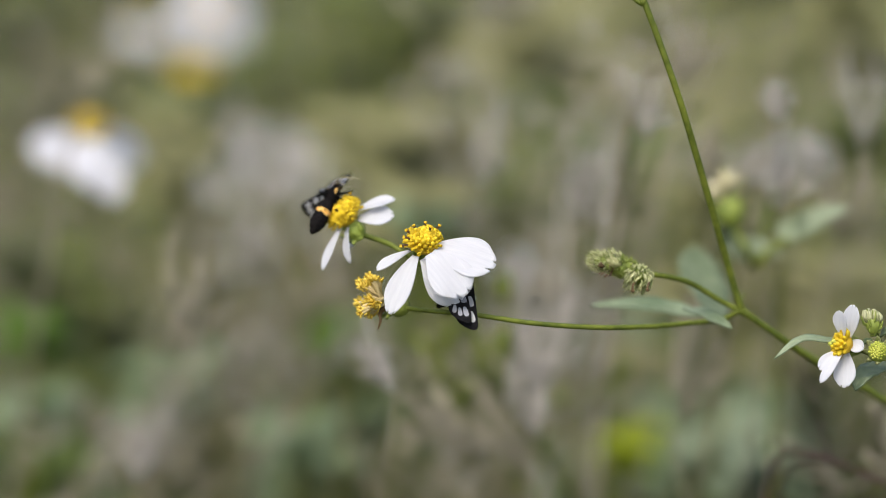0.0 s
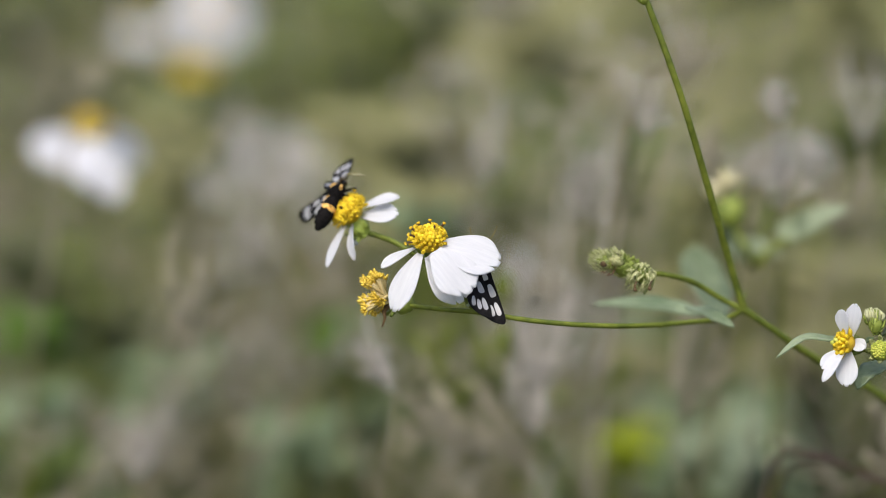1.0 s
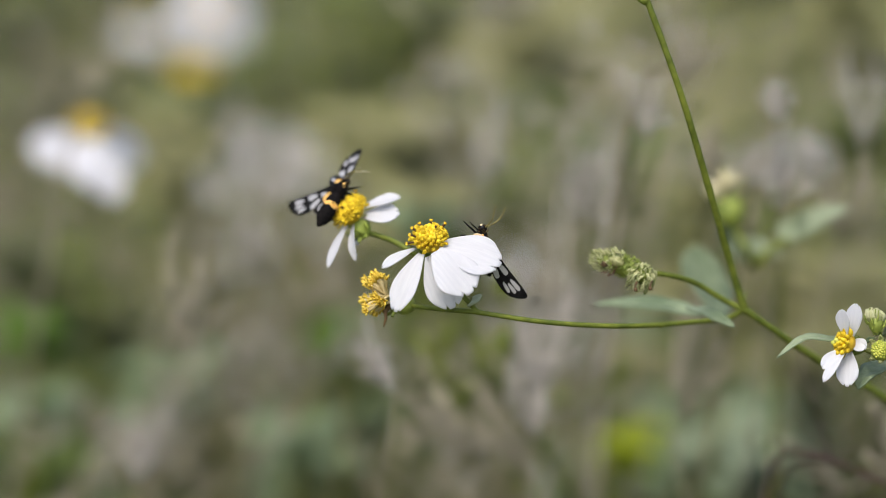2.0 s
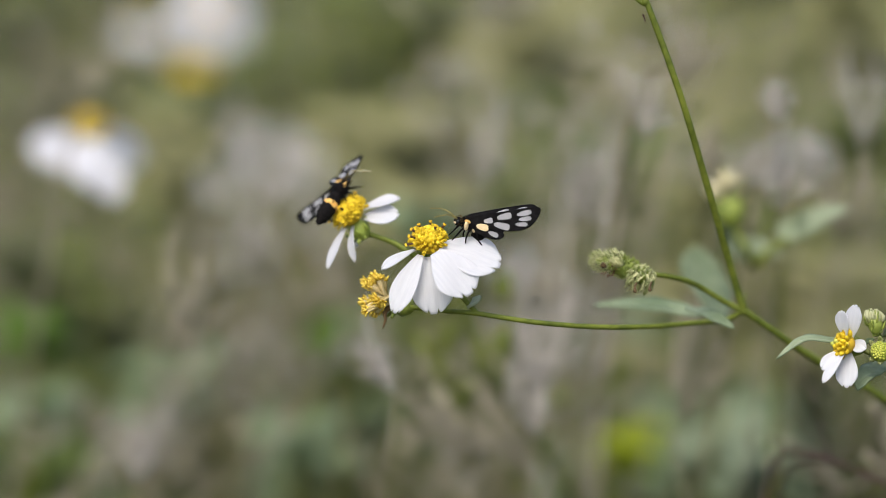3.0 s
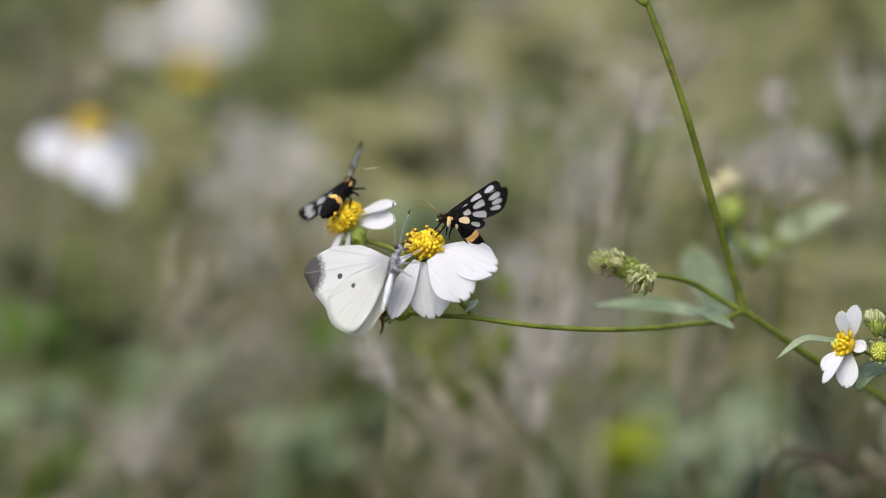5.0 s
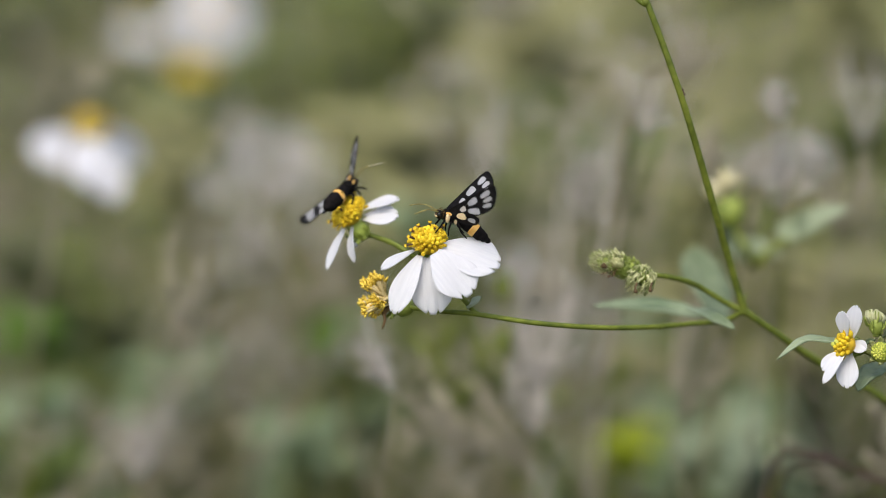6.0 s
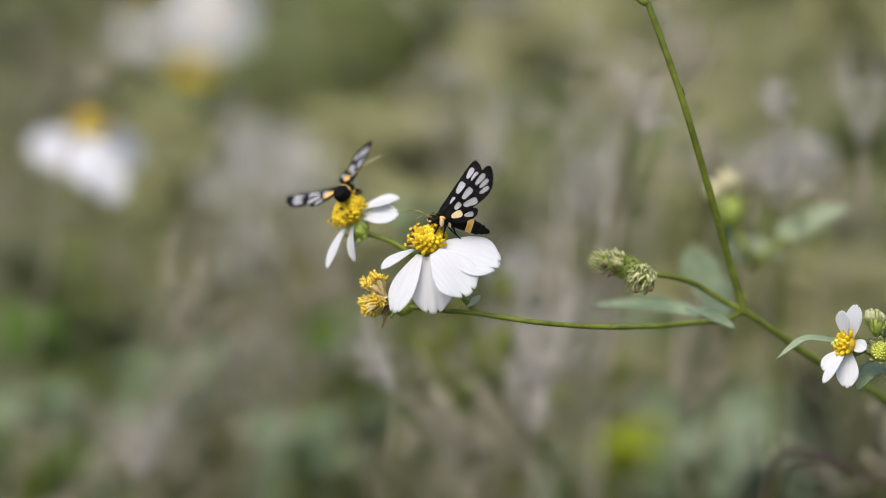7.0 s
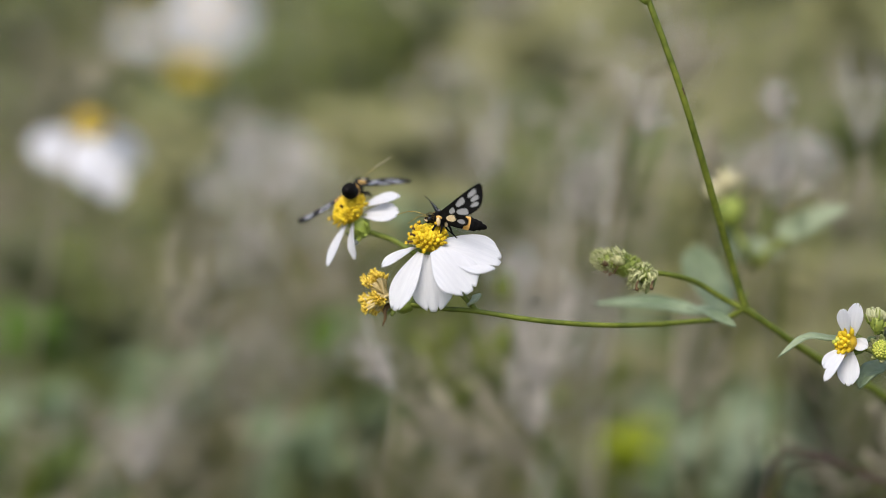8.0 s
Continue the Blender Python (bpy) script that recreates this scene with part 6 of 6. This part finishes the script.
    # moth on the large flower: seconds, thorax with its depth, tail with its depth against it, near and far wing tips
    walk(MOTH_B, [sit_b(*r) for r in (
            (0.0, 818, 492, 3, 0.05, 0.2, 0.95), (0.5, 822, 498, 3, 0.05, 0.2, 0.95), (0.8, 836, 478, 3, 0.05, 0.2, 0.95), (1.0, 842, 462, 3, 0.05, 0.2, 0.95),
            (1.4, 846, 443, 3, 0.05, 0.2, 0.95), (1.6, 848, 439, 3, 0.05, 0.2, 0.95), (1.7, 850, 438, 3, 0.05, 0.2, 0.95), (2.2, 850, 416, 3, 0.0, -0.1, 1),
            (2.8, 838, 406, -2, -0.9, -0.2, 0.45), (2.9, 836, 402, -2, -0.9, -0.2, 0.45), (3.0, 832, 396, -2, -0.95, -0.2, 0.22), (3.2, 826, 386, -2, -0.95, -0.2, 0.22),
            (3.4, 822, 380, -2, -0.95, -0.2, 0.22), (3.6, 820, 378, -2, -0.95, -0.2, 0.22), (3.8, 814, 380, -2, -0.95, -0.2, 0.22), (4.0, 810, 382, -2, -0.95, -0.2, 0.22),
            (4.2, 806, 386, -2, -0.95, -0.2, 0.22), (4.4, 804, 390, -2, -0.95, -0.2, 0.22), (4.6, 803, 394, -2, -0.95, -0.2, 0.22), (4.7, 802, 393, -2, -0.95, -0.2, 0.22),
            (5.2, 801, 388, -2, -0.95, -0.2, 0.14), (5.8, 799, 383, -2, -0.95, -0.2, 0.14), (6.0, 799, 382, -2, -0.95, -0.2, 0.14), (6.2, 798, 382, -2, -0.95, -0.2, 0.14),
            (6.4, 798, 381, -2, -0.95, -0.2, 0.14), (6.5, 798, 382, -2, -0.95, -0.2, 0.14), (6.6, 798, 380, -2, -0.95, -0.2, 0.14), (6.8, 793, 384, -2, -0.95, -0.2, 0.14),
            (7.0, 786, 388, -2, -0.93, -0.35, 0.02), (7.2, 782, 389, -2, -0.93, -0.35, 0.02), (7.3, 780, 390, -2, -0.93, -0.35, 0.02), (7.4, 778, 390, -2, -0.93, -0.35, 0.02),
            (7.6, 778, 389, -2, -0.93, -0.35, 0.02), (7.8, 780, 388, -2, -0.93, -0.35, 0.02), (8.0, 780, 387, -2, -0.93, -0.35, 0.02))])
    walk(TAIL_B, [hang_tail(*r) for r in (
            (0.0, 768, 549), (0.5, 773, 555), (0.8, 774, 545), (1.0, 774, 531), (1.4, 780, 516), (1.6, 784, 512), (1.7, 788, 510),
            (2.2, 826, 504), (2.8, 870, 512), (2.9, 870, 508), (3.0, 868, 502), (3.2, 858, 474), (3.4, 850, 450), (3.6, 848, 440),
            (3.8, 848, 440), (4.0, 848, 438), (4.2, 846, 440), (4.4, 848, 444), (4.6, 852, 446), (4.7, 854, 446), (5.2, 864, 444),
            (5.8, 878, 440), (6.0, 880, 438), (6.2, 882, 434), (6.4, 882, 432), (6.5, 880, 434), (6.6, 884, 428), (6.8, 880, 422),
            (7.0, 872, 412), (7.2, 866, 410), (7.3, 862, 410), (7.4, 858, 408), (7.6, 860, 406), (7.8, 861, 402), (8.0, 862, 402))])
    walk(WINGS_B[0], [(t, wing_pose(BODY_B[t], ROOT_B[0], (x, y), 16.3, -1, (1, 0.1, 0.3) if t < 2 else (-0.45, 0.05, 0.9))) for t, x, y in (
            (0.0, 838, 586), (0.5, 836, 586), (0.8, 874, 576), (1.0, 888, 575), (1.4, 893, 562), (1.6, 900, 552), (1.7, 904, 552),
            (2.2, 940, 470), (2.8, 952, 402), (2.9, 954, 392), (3.0, 957, 374), (3.2, 946, 365), (3.4, 941, 354), (3.6, 937, 350),
            (3.8, 926, 366), (4.0, 921, 366), (4.2, 913, 366), (4.4, 912, 336), (4.6, 908, 338), (4.7, 906, 346), (5.2, 896, 330),
            (5.8, 890, 312), (6.0, 880, 334), (6.2, 866, 347), (6.4, 877, 348), (6.5, 876, 354), (6.6, 888, 350), (6.8, 890, 311),
            (7.0, 871, 298), (7.2, 862, 300), (7.3, 858, 312), (7.4, 849, 312), (7.6, 858, 326), (7.8, 857, 332), (8.0, 855, 330))])
    walk(WINGS_B[1], [(t, wing_pose(BODY_B[t], ROOT_B[1], (x, y), 16.3, -1 if t < 2 else 1, (1, 0.5, 0.3) if t < 2 else (-0.75, 0.1, 0.65))) for t, x, y in (
            (0.0, 826, 574), (0.5, 826, 574), (0.8, 852, 566), (1.0, 862, 564), (1.4, 872, 552), (1.6, 878, 544), (1.7, 882, 544),
            (2.2, 916, 452), (2.8, 946, 398), (2.9, 947, 388), (3.0, 948, 371), (3.2, 928, 358), (3.4, 912, 346), (3.6, 908, 344),
            (3.8, 896, 346), (4.0, 882, 346), (4.2, 876, 342), (4.4, 894, 330), (4.6, 892, 334), (4.7, 890, 340), (5.2, 878, 318),
            (5.8, 878, 302), (6.0, 866, 310), (6.2, 845, 308), (6.4, 851, 312), (6.5, 835, 318), (6.6, 853, 305), (6.8, 862, 301),
            (7.0, 845, 290), (7.2, 815, 296), (7.3, 790, 304), (7.4, 763, 328), (7.6, 758, 338), (7.8, 754, 346), (8.0, 754, 354))])

    # its feelers tip up and down
    rows = []
    for t, dip in ((0.0, 0), (2.2, 0), (2.8, 25), (3.2, 20), (3.6, 5), (4.7, 0), (5.2, 10), (5.8, 26), (6.0, 28), (6.4, 42), (6.5, 48), (6.6, -12), (6.8, 5), (7.0, 25), (7.5, 40), (8.0, 32)):
        base = Vector((0.0031, 0, 0.0005))
        rows.append((t, Matrix.Translation(base) @ pose(0, 0, 0, 0, dip) @ Matrix.Translation(-base)))
    for ob in FEELERS_B:
        walk(ob, rows)

    # the butterfly drifts in from above, flutters, settles on the large flower and leaves again
    walk(FLIER, [sit_f(*r) for r in (
            (0.0, (900, -460, 20), (0.21, 0.96, 0.19), (0.18, -0.23, 0.96)),
            (2.8, (900, -460, 20), (0.21, 0.96, 0.19), (0.18, -0.23, 0.96)),
            (3.0, (820, -330, 10), (0.21, 0.96, 0.19), (0.18, -0.23, 0.96)),
            (3.1, (690, -190, 5), (0.21, 0.96, 0.19), (0.18, -0.23, 0.96)),
            (3.2, (463, -44, 0), (0.21, 0.96, 0.19), (0.18, -0.23, 0.96)),
            (3.3, (104, 76, 0), (0.63, 0.78, -0.00), (0.40, -0.32, 0.86)),
            (3.4, (139, 128, 0), (0.87, 0.46, -0.18), (0.44, -0.54, 0.71)),
            (3.5, (330, 376, -2), (0.92, -0.05, 0.39), (-0.39, -0.14, 0.91)),
            (3.6, (368, 484, -3), (0.93, 0.01, 0.38), (-0.37, -0.21, 0.91)),
            (3.7, (395, 494, -4), (0.77, -0.44, 0.46), (-0.59, -0.22, 0.78)),
            (3.8, (451, 484, -5), (0.53, 0.35, 0.77), (-0.73, -0.28, 0.62)),
            (3.9, (535, 536, -6), (0.47, 0.34, 0.81), (-0.70, -0.42, 0.58)),
            (4.0, (566, 425, -7), (0.78, -0.03, 0.62), (-0.59, -0.34, 0.73)),
            (4.1, (609, 406, -8), (0.84, -0.44, 0.31), (-0.48, -0.88, 0.07)),
            (4.15, (652, 433, -9), (0.45, -0.18, 0.87), (-0.82, -0.47, 0.33)),
            (4.2, (694, 460, -10), (0.09, 0.46, 0.88), (-1.00, 0.04, 0.08)),
            (4.25, (689, 448, -10), (0.25, 0.03, 0.97), (-0.90, -0.35, 0.24)),
            (4.3, (685, 436, -10), (0.52, -0.31, 0.80), (-0.68, -0.72, 0.16)),
            (4.35, (701, 443, -10.5), (0.07, -0.17, 0.98), (-0.99, -0.09, 0.06)),
            (4.4, (697, 462, -11), (0.26, 0.14, 0.96), (-0.85, 0.50, 0.15)),
            (4.5, (698, 467, -12), (0.26, 0.14, 0.96), (-0.75, 0.66, 0.10)),
            (4.6, (699, 467, -12), (0.27, 0.14, 0.95), (-0.76, 0.63, 0.12)),
            (4.7, (698, 467, -12), (0.27, 0.15, 0.95), (-0.76, 0.63, 0.12)),
            (5.1, (698, 466, -12), (0.27, 0.15, 0.95), (-0.76, 0.63, 0.12)),
            (5.2, (680, 425, -12), (0.00, -0.40, 0.90), (-0.85, -0.50, 0.00)),
            (5.3, (600, 330, -10), (-0.40, -0.20, 0.88), (-0.80, -0.30, 0.40)),
            (5.4, (500, 190, -6), (-0.55, 0.10, 0.80), (-0.60, -0.40, 0.60)),
            (5.5, (390, 40, 0), (-0.60, 0.20, 0.75), (-0.50, -0.50, 0.70)),
            (5.6, (280, -130, 8), (-0.60, 0.20, 0.75), (-0.40, -0.50, 0.75)),
            (5.75, (120, -460, 30), (-0.60, 0.20, 0.75), (-0.40, -0.50, 0.75)),
            (8.0, (120, -460, 30), (-0.60, 0.20, 0.75), (-0.40, -0.50, 0.75)))])
    # each wing: seconds, lift over the level of the back, sweep ahead, twist, and the hindwing's swing against it
    leave = ((5.1, 88, -19, -5, 6), (5.2, 50, 5, 0, -8), (5.3, -15, 5, 0, -12), (5.4, 60, 5, 0, -8), (5.5, -20, 5, 0, -12), (5.6, 55, 5, 0, -8), (5.75, 10, 5, 0, -10), (8.0, 10, 5, 0, -10))
    left = ((0.0, -20, 0, 0, -5), (2.8, -20, 0, 0, -5), (3.0, 20, 0, 0, -5), (3.1, 0, 0, 0, -3), (3.2, -46, -6, 0, -3), (3.3, -43, 26, -10, -3), (3.4, -43, 3, -7, -3), (3.5, 35, 1, -1, -6), (3.6, 38, -5, -2, 2), (3.7, 86, 10, -2, -3), (3.8, 89, 2, 13, -3), (3.9, 86, 7, 8, -12), (4.0, 32, -17, -3, -12), (4.1, 82, 10, 0, -3), (4.15, 81, 11, -0, -3), (4.2, 81, 12, -0, -3),
            (4.25, 44, -3, -3, -7), (4.3, 6, -18, -5, -12), (4.35, 48, 0, 0, -7), (4.4, 85, 2, -2, 6), (4.5, 86, -18, -4, 12), (4.6, 86, -18, -4, 12), (4.7, 86, -18, -3, 12)) + leave
    right = ((0.0, -20, 0, 0, -5), (2.8, -20, 0, 0, -5), (3.0, 20, 0, 0, -5), (3.1, 0, 0, 0, -3), (3.2, -61, -3, 0, -3), (3.3, -54, 16, 14, -10), (3.4, -48, 19, -14, -7), (3.5, 0, 2, 4, -3), (3.6, -2, 7, -3, -8), (3.7, 65, -8, -26, -33), (3.8, 87, -29, 9, 14), (3.9, 49, -14, 16, -3), (4.0, 16, 8, 2, -12), (4.1, 37, 14, 23, 20), (4.15, 56, 5, 15, 5), (4.2, 75, -4, 6, -10),
            (4.25, 52, -0, 10, -5), (4.3, 28, 4, 14, 0), (4.35, 60, 4, 17, 2), (4.4, 78, -16, -8, 12), (4.5, 91, -20, -10, 15), (4.6, 91, -20, -9, 15), (4.7, 91, -20, -9, 15)) + leave
    for wing, lobe, root, sy, rows in zip(WINGS_F, LOBES_F, ROOT_F, (1, -1), (left, right)):
        walk(wing, [(t, beat_pose(root, sy, lift, sweep, twist)) for t, lift, sweep, twist, swing in rows])
        walk(lobe, [(t, pose(0.0, -0.0010, 0.0007 * sy, 0, 0, swing)) for t, lift, sweep, twist, swing in rows])


motions()
